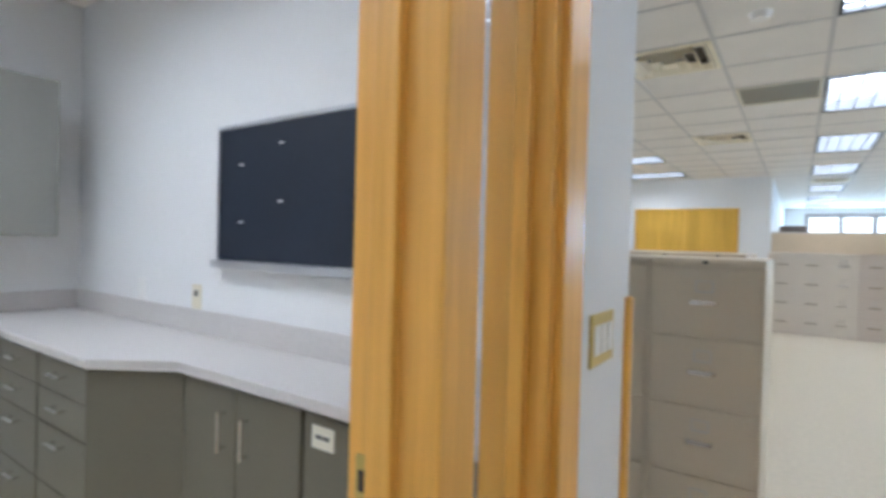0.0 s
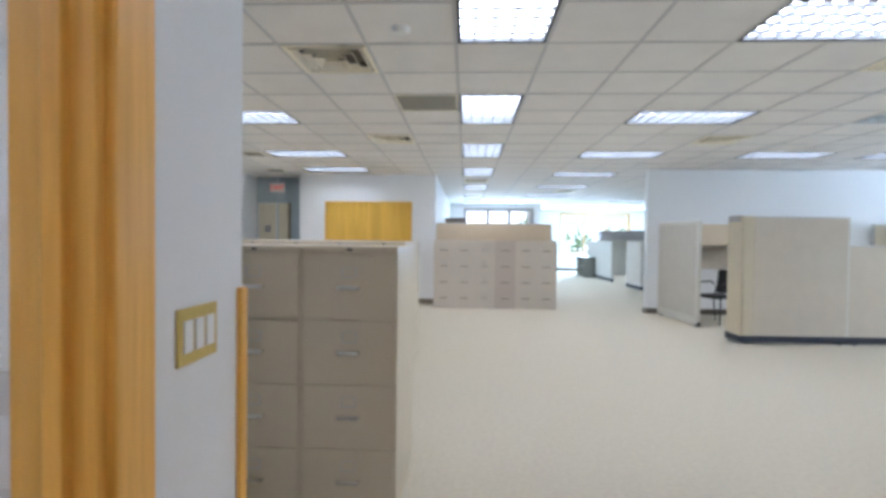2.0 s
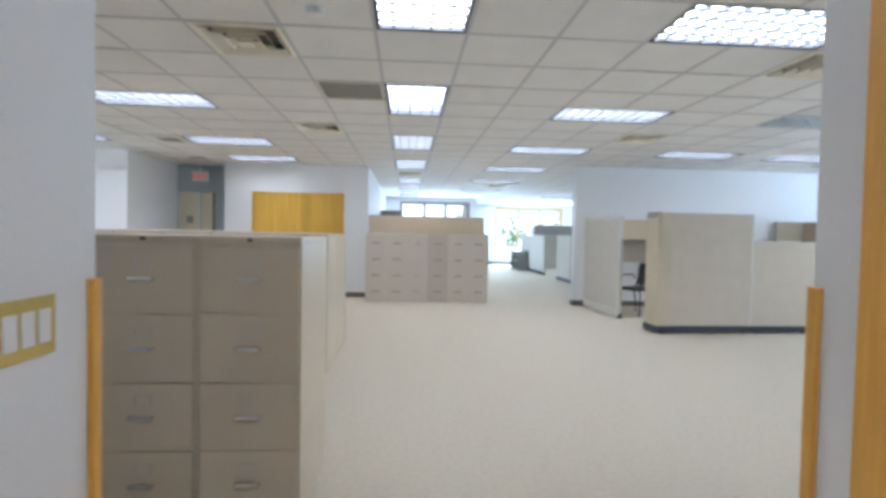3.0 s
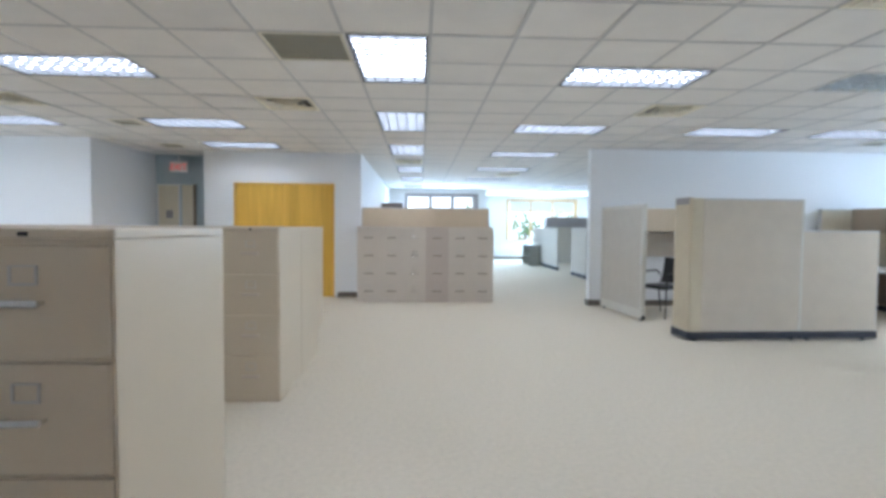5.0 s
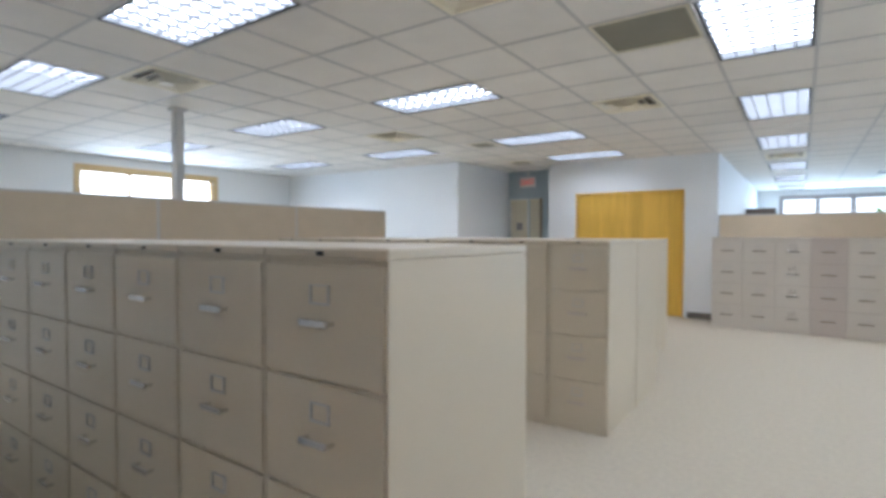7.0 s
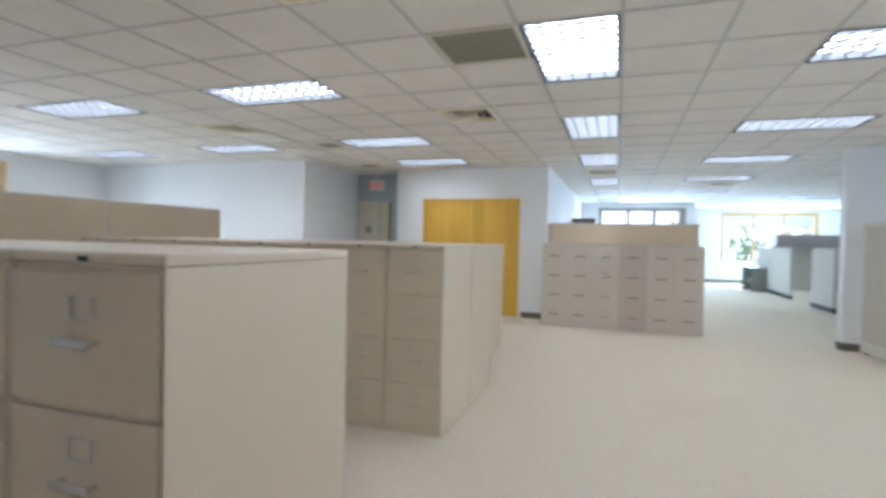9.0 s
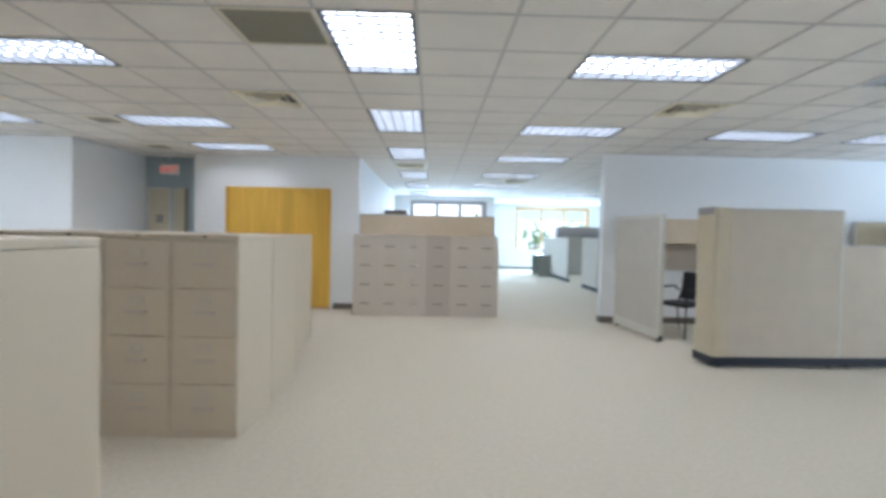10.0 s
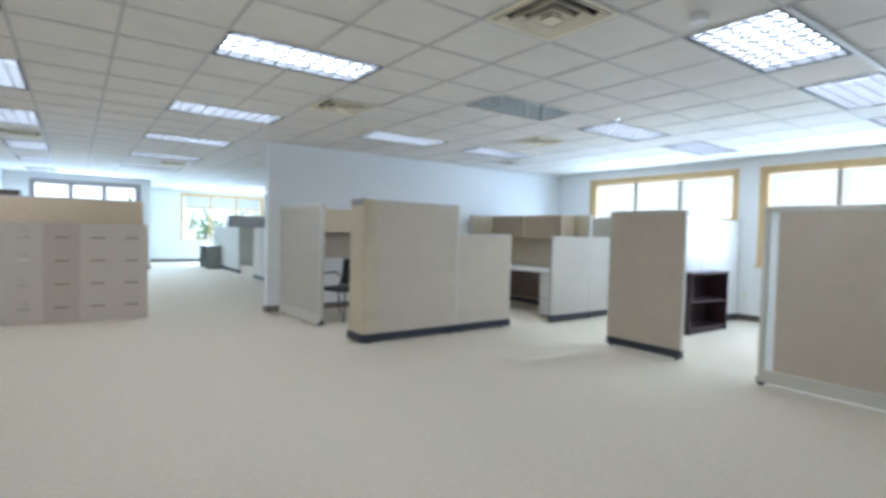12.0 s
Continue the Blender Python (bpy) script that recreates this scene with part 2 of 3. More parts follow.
BB = [(3.42, NE - 0.012, EX, NE), (WX, NW - 0.012, -4.55, NW), (-3.41, ND - 0.012, -2.92, ND), (-0.98, ND - 0.012, -0.54, ND), (EX - 0.012, 1.6, EX, NE), (3.418, NE, 3.43, NE + 0.15),
      (-0.55, ND + 0.12, -0.538, 19.6), (-0.55, 19.588, 2.85, 19.6), (2.85, 19.6, 2.862, FAR), (2.85, FAR - 0.012, EX, FAR), (-0.505, 1.21, -0.493, 1.60), (1.278, 1.46, 1.29, 1.60)]
for x0, y0, x1, y1 in BB:
    structure("baseboard", box(x0, y0, 0, x1, y1, 0.10, 0.003), COVE, "dark taupe vinyl cove base along the wall", "baseboard")

# ---- ceiling: tiles and grid in one mesh, left open for lights and vents ----
LIT = [(0, j, 1, 2) for j in (-4, 0, 4, 8, 13, 17, 21)]
LIT += [(k, j, 2, 1) for k in (-13, -9, -5) for j in (-3, 1, 5)] + [(-5, 8, 2, 1)]
LIT += [(k, j, 2, 1) for k in (3, 7, 10) for j in (-3, 1, 5) if (k, j) != (7, 1)] + [(3, j, 2, 1) for j in (9, 13, 17)] + [(8, 21, 2, 1), (8, 25, 2, 1)]
# includes unseen fill lights added for the work room and behind the exit corridor
LIT += [(13, -3, 2, 1), (13, 1, 2, 1), (-5, -8, 2, 1), (-5, -10, 2, 1), (-3, -9, 1, 2), (0, -10, 1, 2), (-7, 13, 1, 2)]
OFF = [(7, 1, 2, 1)]
VENTS = [(-2, 3), (5, 3), (-7, 3), (5, -2), (-2, -2), (-7, -2), (10, 3), (0, 11), (4, 15), (0, 25)]
RETURNS = [(-1, 0)]
gaps = set()
for k, j, a, b in LIT + OFF:
    gaps |= {(k + i, j + n) for i in range(a) for n in range(b)}
gaps |= set(VENTS) | set(RETURNS) | {(-7, 11)}
K0, K1, J0, J1 = -16, 17, -11, 30
verts, faces = [], []


def raw_box(x0, y0, z0, x1, y1, z1):
    o = len(verts)
    verts.extend([(x, y, z) for z in (z0, z1) for y in (y0, y1) for x in (x0, x1)])
    faces.extend([tuple(o + i for i in f) for f in ((0, 2, 3, 1), (4, 5, 7, 6), (0, 1, 5, 4), (2, 6, 7, 3), (0, 4, 6, 2), (1, 3, 7, 5))])


for k in range(K0, K1):
    for j in range(J0, J1):
        if (k, j) not in gaps:
            sag = random.uniform(0, 0.003)
            raw_box(GX + k * T + 0.011, GY + j * T + 0.011, H + 0.004 + sag, GX + (k + 1) * T - 0.011, GY + (j + 1) * T - 0.011, H + 0.022)
me = bpy.data.meshes.new("ceiling")
me.from_pydata(verts, [], faces)
me.materials.append(CEIL)
tagged(new("ceiling", me), "white fissured acoustic ceiling tiles in a square grid", "ceiling", kind="structure")
verts, faces = [], []
for k in range(K0, K1 + 1):
    for j in range(J0, J1):
        if not ((k, j) in gaps and (k - 1, j) in gaps):
            raw_box(GX + k * T - 0.012, GY + j * T, H, GX + k * T + 0.012, GY + (j + 1) * T, H + 0.03)
for j in range(J0, J1 + 1):
    for k in range(K0, K1):
        if not ((k, j) in gaps and (k, j - 1) in gaps):
            raw_box(GX + k * T + 0.012, GY + j * T - 0.012, H + 0.0005, GX + (k + 1) * T - 0.012, GY + j * T + 0.012, H + 0.03)
me = bpy.data.meshes.new("ceiling_grid")
me.from_pydata(verts, [], faces)
me.materials.append(TBAR)
tagged(new("ceiling_grid", me), "off-white metal tee bars of the suspended ceiling", "ceiling grid", kind="structure")
# unseen cover, added to stop sky light leaking through the ceiling
structure("sky_blocker", box(WX - 0.3, -1.8, H + 0.25, EX + 0.3, FAR + 0.3, H + 0.4), CEIL, "unseen closed sheet added above the ceiling to keep out the sky", "ceiling")


def troffer(w, d, lit, lens=None):
    e = thing("ceiling_light", "recessed fluorescent ceiling light, lit, white prismatic lens" if lit else "unlit recessed ceiling light with a silver cell louvre", "ceiling light", "recessed ceiling lights")
    r = 0.030
    f = boxes((0.013, 0.013, H - 0.002, r, d - 0.013, H + 0.06), (w - r, 0.013, H - 0.002, w - 0.013, d - 0.013, H + 0.06), (r, 0.013, H - 0.002, w - r, r, H + 0.06), (r, d - r, H - 0.002, w - r, d - 0.013, H + 0.06))
    # lit lights: the shadow gap round the lens is put into the frame's colour
    part("frame", f, GAPSHADE if lit else WHITEPL, e, "frame coloured dark to stand for the shadow gap" if lit else "white metal frame")
    part("housing", box(0.02, 0.02, H + 0.09, w - 0.02, d - 0.02, H + 0.1), WHITEPL, e)
    if lit:
        q, z = r + 0.004, H + 0.0335
        part("lining", boxes((r, r, H + 0.003, q, d - r, z), (w - q, r, H + 0.003, w - r, d - r, z), (q, r, H + 0.003, w - q, q, z), (q, d - q, H + 0.003, w - q, d - r, z)), DIMMED_CELL, e, "grey inner lining")
        part("diffuser", box(r, r, H + 0.034, w - r, d - r, H + 0.038), lens or LENS, e, "glowing white lens over the tubes")
    nx, ny = max(3, round(w / 0.118)), max(3, round(d / 0.118))
    z0, z1 = (H + 0.003, H + 0.032) if lit else (H + 0.002, H + 0.055)
    for i in range(1, nx):
        x = w * i / nx
        part("louvre_blade", box(x - 0.0035, r + 0.005, z0, x + 0.0035, d - r - 0.005, z1), DIMMED_CELL if lit else LOUVRE, e)
    for i in range(1, ny):
        y = d * i / ny
        part("louvre_blade", box(r + 0.005, y - 0.0035, z0 + 0.002, w - r - 0.005, y + 0.0035, z1 - 0.0005), DIMMED_CELL if lit else LOUVRE, e)
    return e


def spread(maker, spots):
    first = None
    for k, j in spots:
        m = pose(GX + k * T, GY + j * T, 0)
        if first is None:
            first = maker()
            first.matrix_basis = m
        else:
            copy_thing(first, m)


spread(lambda: troffer(T, 2 * T, True), [(k, j) for k, j, a, b in LIT if a == 1 and b == 2])
spread(lambda: troffer(2 * T, T, True), [(k, j) for k, j, a, b in LIT if a == 2])
# made-up ceiling light, added only to brighten the exit corridor
spread(lambda: troffer(T, T, True, FILL_LENS), [(-7, 11)])
spread(lambda: troffer(2 * T, T, False), [(k, j) for k, j, a, b in OFF])


def flared_ring(outer, flare, z0, z1, wall=0.004):
    """A square louvre ring about the module's middle: wide lip at z0, narrower throat at z1."""
    bm, c = bmesh.new(), T / 2
    loops = []
    for r, z in ((outer, z0), (outer - flare, z1), (outer - flare - wall, z1), (outer - wall * 2, z0)):
        loops.append([bm.verts.new((c + sx * r, c + sy * r, z)) for sx, sy in ((-1, -1), (1, -1), (1, 1), (-1, 1))])
    for a in range(4):
        p, q = loops[a], loops[(a + 1) % 4]
        for k in range(4):
            bm.faces.new((p[k], p[(k + 1) % 4], q[(k + 1) % 4], q[k]))
    bmesh.ops.recalc_face_normals(bm, faces=bm.faces[:])
    return bm


def diffuser():
    e = thing("ceiling_vent", "cream square supply diffuser with flared louvre rings", "ceiling vent", "ceiling diffusers")
    m, n = 0.013, T - 0.013
    # backing coloured dark for the shade between the rings
    part("throat", boxes((m, m, H + 0.075, n, n, H + 0.085), (m, m, H + 0.004, m + 0.006, n, H + 0.075), (n - 0.006, m, H + 0.004, n, n, H + 0.075), (m + 0.006, m, H + 0.004, n - 0.006, m + 0.006, H + 0.075), (m + 0.006, n - 0.006, H + 0.004, n - 0.006, n, H + 0.075)), COVE, e, "duct throat, its shade put into a dark colour")
    f = 0.045
    part("flange", boxes((m, m, H - 0.006, n, f, H + 0.002), (m, n - f + m, H - 0.006, n, n, H + 0.002), (m, f, H - 0.006, f, n - f + m, H + 0.002), (n - f + m, f, H - 0.006, n, n - f + m, H + 0.002), bevel=0.002), VENTM, e)
    for i, a in enumerate((0.258, 0.188, 0.118)):
        part("louvre_ring", flared_ring(a, 0.034, H - 0.014 - 0.006 * i, H + 0.026), VENTM, e)
    part("core_plate", flared_ring(0.052, 0.022, H - 0.030, H + 0.012, 0.026), VENTM, e)
    return e


spread(diffuser, VENTS)
for k, j in RETURNS:
    e = thing("return_grille", "olive-grey perforated return air grille in the ceiling", "ceiling vent", x=GX + k * T, y=GY + j * T)
    part("perforated_plate", box(0.03, 0.03, H + 0.004, T - 0.03, T - 0.03, H + 0.01), RETURN, e)
    part("frame", boxes((0.013, 0.013, H - 0.003, 0.03, T - 0.013, H + 0.012), (T - 0.03, 0.013, H - 0.003, T - 0.013, T - 0.013, H + 0.012), (0.03, 0.013, H - 0.003, T - 0.03, 0.03, H + 0.012), (0.03, T - 0.03, H - 0.003, T - 0.03, T - 0.013, H + 0.012)), CREAM, e)
for x, y in ((-3.3, 8.33), (-3.66, 10.3), (7.55, 9.0)):
    e = thing("air_register", "small dark slotted air register in the ceiling", "ceiling vent", "small registers", x, y)
    part("frame", box(-0.17, -0.17, H - 0.008, 0.17, 0.17, H + 0.002, 0.002), CREAM, e)
    for i in range(5):
        part("slot", box(-0.14, -0.13 + i * 0.06, H - 0.012, 0.14, -0.10 + i * 0.06, H - 0.0085), RETURN, e)
for x, y in ((4.04, 3.53), (-0.34, 3.51)):
    bm = bmesh.new()
    bmesh.ops.create_cone(bm, cap_ends=True, segments=24, radius1=0.045, radius2=0.06, depth=0.035, matrix=Matrix.Translation((x, y, H - 0.018)))
    solid("smoke_detector", bm, WHITEPL, "small round white smoke detector on the ceiling", "smoke detector", "smoke detectors")
bm = rod(bmesh.new(), (5.9, 5.45, H + 0.01), (5.9, 5.45, H - 0.03), 0.012)
bmesh.ops.create_cone(bm, cap_ends=True, segments=16, radius1=0.022, radius2=0.022, depth=0.004, matrix=Matrix.Translation((5.9, 5.45, H - 0.032)))
solid("sprinkler_head", bm, CHROME, "small chrome sprinkler head in the ceiling", "sprinkler")


# thin pale strip just below the tiles
structure("ceiling_strip", box(4.28, 3.125, H - 0.018, EX - 0.02, 3.152, H - 0.001, 0.002), CAP, "thin pale strip along the ceiling", "ceiling track")

# ---- windows ----
def window(name, a, b, z0, z1, panes, yaw, x, y, shade, label, rail=None, frame_mat=TRIMWOOD, depth=0.15, bar=0.022, bar_mat=None):
    """A framed window in a wall: local x runs along the wall, local y points outdoors."""
    e = tagged(thing(name, label, "window", x=x, y=y, yaw=yaw), kind="structure")
    w, f = b - a, 0.085
    part("window_frame", boxes((-f, -0.02, z0, 0, 0.02, z1), (w, -0.02, z0, w + f, 0.02, z1), (-f, -0.022, z1, w + f, 0.02, z1 + f), bevel=0.004), frame_mat, e, "pale maple casing")
    part("window_sill", box(-f - 0.02, -0.05, z0 - 0.035, w + f + 0.02, 0.1, z0, 0.004), frame_mat, e)
    part("jamb", boxes((0, 0.02, z0, 0.03, depth, z1), (w - 0.03, 0.02, z0, w, depth, z1), (0.03, 0.02, z1 - 0.03, w - 0.03, depth, z1)), frame_mat, e)
    for i in range(panes):
        x0, x1 = 0.03 + (w - 0.06) * i / panes, 0.03 + (w - 0.06) * (i + 1) / panes
        if i:
            part("mullion", box(x0 - bar, 0.04, z0, x0 + bar, 0.11, z1 - 0.03), bar_mat or frame_mat, e)
        g = bar
        glaze(box(x0 + g, 0.075, z0 + 0.005, x1 - g, 0.081, z1 - 0.035), e)
        if rail:
            part("transom", box(x0 + g, 0.05, rail - 0.03, x1 - g, 0.10, rail + 0.03), frame_mat, e)
        if shade:
            part("roller_shade", box(x0 + g, 0.058, shade, x1 - g, 0.061, z1 - 0.04), SHADE, e, "white translucent roller shade, drawn down")
    return e


window("window_1", 6.11, 8.98, 0.92, 2.43, 3, -90, EX, 8.98, 1.72, "maple-framed triple window with white roller shades half down", 1.68, bar_mat=BRONZE)
window("window_2", 2.73, 5.61, 0.92, 2.43, 3, -90, EX, 5.61, 1.72, "maple-framed triple window with white roller shades half down", 1.68, bar_mat=BRONZE)
window("window_3", 5.35, 7.7, 0.95, 2.42, 3, 90, WX, 5.35, 0, "maple-framed triple window above the cubicle screens")
window("window_4", 0.08, 2.5, 1.0, 2.42, 3, 0, 0.08, 19.6, 0, "triple window with a grey frame in the far wall", frame_mat=GREY, bar=0.055)
window("window_5", 4.25, 7.1, 0.85, 2.46, 3, 0, 4.25, FAR, 2.0, "maple-framed triple window with short shades in the far wall", 2.02, bar=0.04)
structure("backdrop_east", box(EX + 3.0, -2, -2, EX + 3.05, 14, 7), OUTDOORS, "bright hazy sky outside the windows", "sky")
structure("backdrop_west", box(WX - 3.05, 0, -2, WX - 3.0, 14, 7), OUTDOORS, "bright hazy sky outside the windows", "sky")
structure("backdrop_north", box(-4, FAR + 5, -2, 14, FAR + 5.05, 7), HAZE, "bright hazy sky outside the windows", "sky")
window_light(EX - 0.12, 7.53, 1.7, 2.7, 1.3, 90, 88)
window_light(EX - 0.12, 4.18, 1.7, 2.7, 1.3, 90, 88)
window_light(WX + 0.12, 6.52, 1.7, 2.2, 1.3, -90, 58)
window_light(5.7, FAR - 0.1, 1.6, 2.6, 1.4, 180, 390)
window_light(1.3, 19.5, 1.7, 2.2, 1.2, 180, 150)


def shrub(x, y, z, r):
    """A leafy crown outdoors: many small leaves on a short trunk."""
    e = thing("tree", "leafy green tree seen through the far window", "tree", "trees outside", x, y, z - r - 1.6)
    bm = bmesh.new()
    bmesh.ops.create_cone(bm, cap_ends=True, segments=8, radius1=0.12, radius2=0.05, depth=r + 1.6, matrix=Matrix.Translation((0, 0, (r + 1.6) / 2)))
    part("trunk", bm, BROWN, e)
    bm = bmesh.new()
    rnd = random.Random(int(x * 10))
    for _ in range(200):
        p = Vector((rnd.gauss(0, 0.5), rnd.gauss(0, 0.5), rnd.gauss(0, 0.5))) * r
        q = Euler((rnd.uniform(0, 6), rnd.uniform(0, 6), rnd.uniform(0, 6))).to_matrix()
        s = rnd.uniform(0.05, 0.12)
        p.z += r + 1.6
        bm.faces.new([bm.verts.new(p + q @ Vector(c) * s) for c in ((-1, -0.5, 0), (1, -0.5, 0), (0.6, 0.7, 0.2), (-0.6, 0.7, 0.2))])
    part("crown", bm, LEAF, e)


for x, y, z, r in ((5.7, FAR + 3.4, 1.3, 0.7), (7.6, FAR + 4.0, 1.6, 0.7), (3.2, FAR + 3.0, 1.9, 0.6)):
    shrub(x, y, z, r)


# ---- passage: door frames, side light, corner guards, switch ----
e = tagged(thing("door_1", "honey maple door frame with a narrow glass side light", "door frame", x=-0.505, y=0.03), kind="structure")
JX0, JX1 = -0.145, 0.012
part("mullion_post", boxes((JX0, 0.665, 0, JX1, 0.755, 2.14), bevel=0.004), WOOD, e)
part("stop", box(-0.10, 0.650, 0, -0.055, 0.667, 2.1, 0.003), WOOD, e)
part("far_jamb", boxes((JX0, 1.03, 0, 0.0, 1.075, 2.14), bevel=0.003), WOOD, e)
part("far_casing", boxes((-0.002, 1.055, 0, 0.018, 1.165, 2.14), bevel=0.005), WOOD, e)
part("side_stop", boxes((-0.105, 1.012, 0.05, -0.04, 1.032, 2.1), (-0.105, 0.753, 0.05, -0.04, 0.773, 2.1), bevel=0.003), WOOD, e)
part("sill_rail", box(JX0, 0.755, 0, 0.0, 1.03, 0.10, 0.003), WOOD, e)
part("head", box(JX0, -0.30, 2.10, JX1, 1.17, 2.17, 0.003), WOOD, e)
part("near_jamb", box(JX0, -0.30, 0, JX1, -0.22, 2.10, 0.004), WOOD, e)
glaze(box(-0.076, 0.765, 0.09, -0.070, 1.022, 2.1), e)
sp = part("strike_plate", box(-0.125, 0.660, 0.98, -0.10, 0.666, 1.05, 0.001), BRASS, e, "worn brass strike plate")
# dark patch in place of the hole's shade
part("latch_hole", box(-0.119, 0.6592, 1.0, -0.106, 0.6605, 1.03), GAPSHADE, sp)

e = tagged(thing("door_2", "closed honey maple door and frame in the passage", "door", x=1.29, y=0.28), kind="structure")
part("casing", boxes((-0.018, 1.08, 0, 0.002, 1.17, 2.14), (-0.018, 0.0, 0, 0.002, 0.07, 2.14), (-0.018, 0.07, 2.08, 0.002, 1.08, 2.16), bevel=0.005), WOOD, e)
part("leaf", box(0.03, 0.055, 0.01, 0.075, 1.095, 2.11, 0.003), WOOD, e)
bm = rod(bmesh.new(), (0.03, 0.14, 0.98), (-0.03, 0.14, 0.98), 0.012)
rod(bm, (-0.03, 0.14, 0.98), (-0.03, 0.26, 0.98), 0.01)
part("door_handle", bm, CHROME, e)


def corner_guard(x, y, side):
    """Two wooden strips that meet on a wall's outer corner, with a rounded nose."""
    e = thing("corner_guard", "honey maple corner guard strip on the wall end", "corner guard", "corner guards", x, y)
    a, b = (-0.006, 0.034) if side > 0 else (-0.034, 0.006)
    part("end_strip", box(a, 0.0, 0.0, b, 0.009, 1.215, 0.003), WOOD, e)
    a, b = (-0.012, 0.008) if side > 0 else (-0.008, 0.012)
    part("side_strip", box(a, -0.034, 0.0, b, 0.0, 1.215, 0.005), WOOD, e)


corner_guard(-0.501, 1.602, -1)
corner_guard(1.286, 1.602, 1)
e = thing("light_switch", "brass switch plate with three white rocker switches", "light switch", x=-0.505, y=1.37, z=1.135)
part("plate", box(0.0, -0.082, -0.06, 0.006, 0.082, 0.06, 0.002), BRASS, e, "polished brass plate")
for i in (-1, 0, 1):
    part("rocker", box(0.0055, i * 0.046 - 0.017, -0.034, 0.010, i * 0.046 + 0.017, 0.034, 0.002), WHITEPL, e, "white rocker")

# ---- work room ----
e = thing("pin_board", "dark blue-black board in an aluminium frame with small clips", "notice board", x=-2.19, y=1.46, z=1.238)
W, Z = 0.98, 0.575
part("panel", box(0.012, -0.016, 0.012, W - 0.012, -0.004, Z - 0.012), BOARD, e)
part("frame", boxes((0, -0.022, 0, 0.014, 0, Z), (W - 0.014, -0.022, 0, W, 0, Z), (0.014, -0.022, Z - 0.018, W - 0.014, 0, Z), bevel=0.002), ALU, e)
part("tray", box(0, -0.05, -0.022, W, 0, 0.010, 0.004), ALU, e)
for x, z in ((0.17, 0.17), (0.17, 0.405), (0.42, 0.25), (0.42, 0.475)):
    part("clip", box(x - 0.012, -0.022, z - 0.004, x + 0.012, -0.0155, z + 0.004, 0.001), WHITEPL, e)
CT = 0.912
bm = bmesh.new()
outline = [(-3.62, 1.46), (-0.635, 1.46), (-0.635, 1.12), (-1.88, 1.12), (-2.14, 0.93), (-3.62, 0.93)]
lo, hi = [bm.verts.new((x, y, CT - 0.035)) for x, y in outline], [bm.verts.new((x, y, CT)) for x, y in outline]
bm.faces.new(lo[::-1])
bm.faces.new(hi)
for i in range(6):
    bm.faces.new((lo[i], lo[(i + 1) % 6], hi[(i + 1) % 6], hi[i]))
bmesh.ops.bevel(bm, geom=[q for q in bm.edges if abs(q.verts[0].co.z - q.verts[1].co.z) < 1e-4], offset=0.005, segments=2, affect="EDGES")
solid("worktop", bm, SPECKLE, "pale speckled laminate worktop with an angled step", "worktop")
solid("backsplash", boxes((-3.6, 1.442, CT, -0.65, 1.46, CT + 0.105), (-3.62, -0.2, CT, -3.6, 1.46, CT + 0.105), bevel=0.003), SPECKLE, "speckled laminate upstand along the worktop", "backsplash")


def base_unit(x0, x1, y, kind, label):
    e = thing("base_cabinet", label, "cabinet", "base cabinets", x=x0, y=y)
    w = x1 - x0
    part("body", boxes((0.0, 0.02, 0.1, w, 1.455 - y, CT - 0.036), (0.0, 0.07, 0.0, w, 1.455 - y, 0.1)), SAGE, e)
    if kind == "doors":
        for i in range(2):
            d = part("door", box(w * i / 2 + 0.003, 0.0, 0.11, w * (i + 1) / 2 - 0.003, 0.019, CT - 0.05, 0.002), SAGE, e)
            hx = w / 2 + (-0.06 if i == 0 else 0.06)
            bm = rod(bmesh.new(), (hx, -0.026, 0.66), (hx, -0.026, 0.79), 0.006)
            rod(bm, (hx, 0.0, 0.67), (hx, -0.026, 0.67), 0.005)
            rod(bm, (hx, 0.0, 0.78), (hx, -0.026, 0.78), 0.005)
            part("handle", bm, CHROME, d, "chrome bow handle")
    elif kind == "drawers":
        for z0, z1 in ((0.11, 0.36), (0.366, 0.60), (0.606, 0.735), (0.741, CT - 0.05)):
            d = part("drawer", box(0.003, 0.0, z0, w - 0.003, 0.019, z1, 0.002), SAGE, e)
            zm = z1 - 0.05
            bm = rod(bmesh.new(), (w / 2 - 0.05, -0.026, zm), (w / 2 + 0.05, -0.026, zm), 0.006)
            rod(bm, (w / 2 - 0.045, 0.0, zm), (w / 2 - 0.045, -0.026, zm), 0.005)
            rod(bm, (w / 2 + 0.045, 0.0, zm), (w / 2 + 0.045, -0.026, zm), 0.005)
            part("handle", bm, CHROME, d, "chrome bow handle")
    else:
        part("front", box(0.003, 0.0, 0.11, w - 0.003, 0.019, CT - 0.05, 0.002), SAGE, e)
    return e


base_unit(-1.26, -0.66, 1.14, "plain", "sage green base cabinet with a plain front")
base_unit(-1.88, -1.27, 1.14, "doors", "sage green base cabinet with two doors and chrome handles")
base_unit(-2.62, -2.17, 0.95, "drawers", "sage green base cabinet with four drawers")
base_unit(-3.08, -2.63, 0.95, "drawers", "sage green base cabinet with four drawers")
base_unit(-3.60, -3.09, 0.95, "plain", "sage green base cabinet with a plain front")
bm = bmesh.new()
quad = [(-2.165, 0.95), (-1.885, 1.14), (-1.885, 1.45), (-2.165, 1.45)]
lo, hi = [bm.verts.new((x, y, 0.1)) for x, y in quad], [bm.verts.new((x, y, CT - 0.036)) for x, y in quad]
bm.faces.new(lo[::-1])
bm.faces.new(hi)
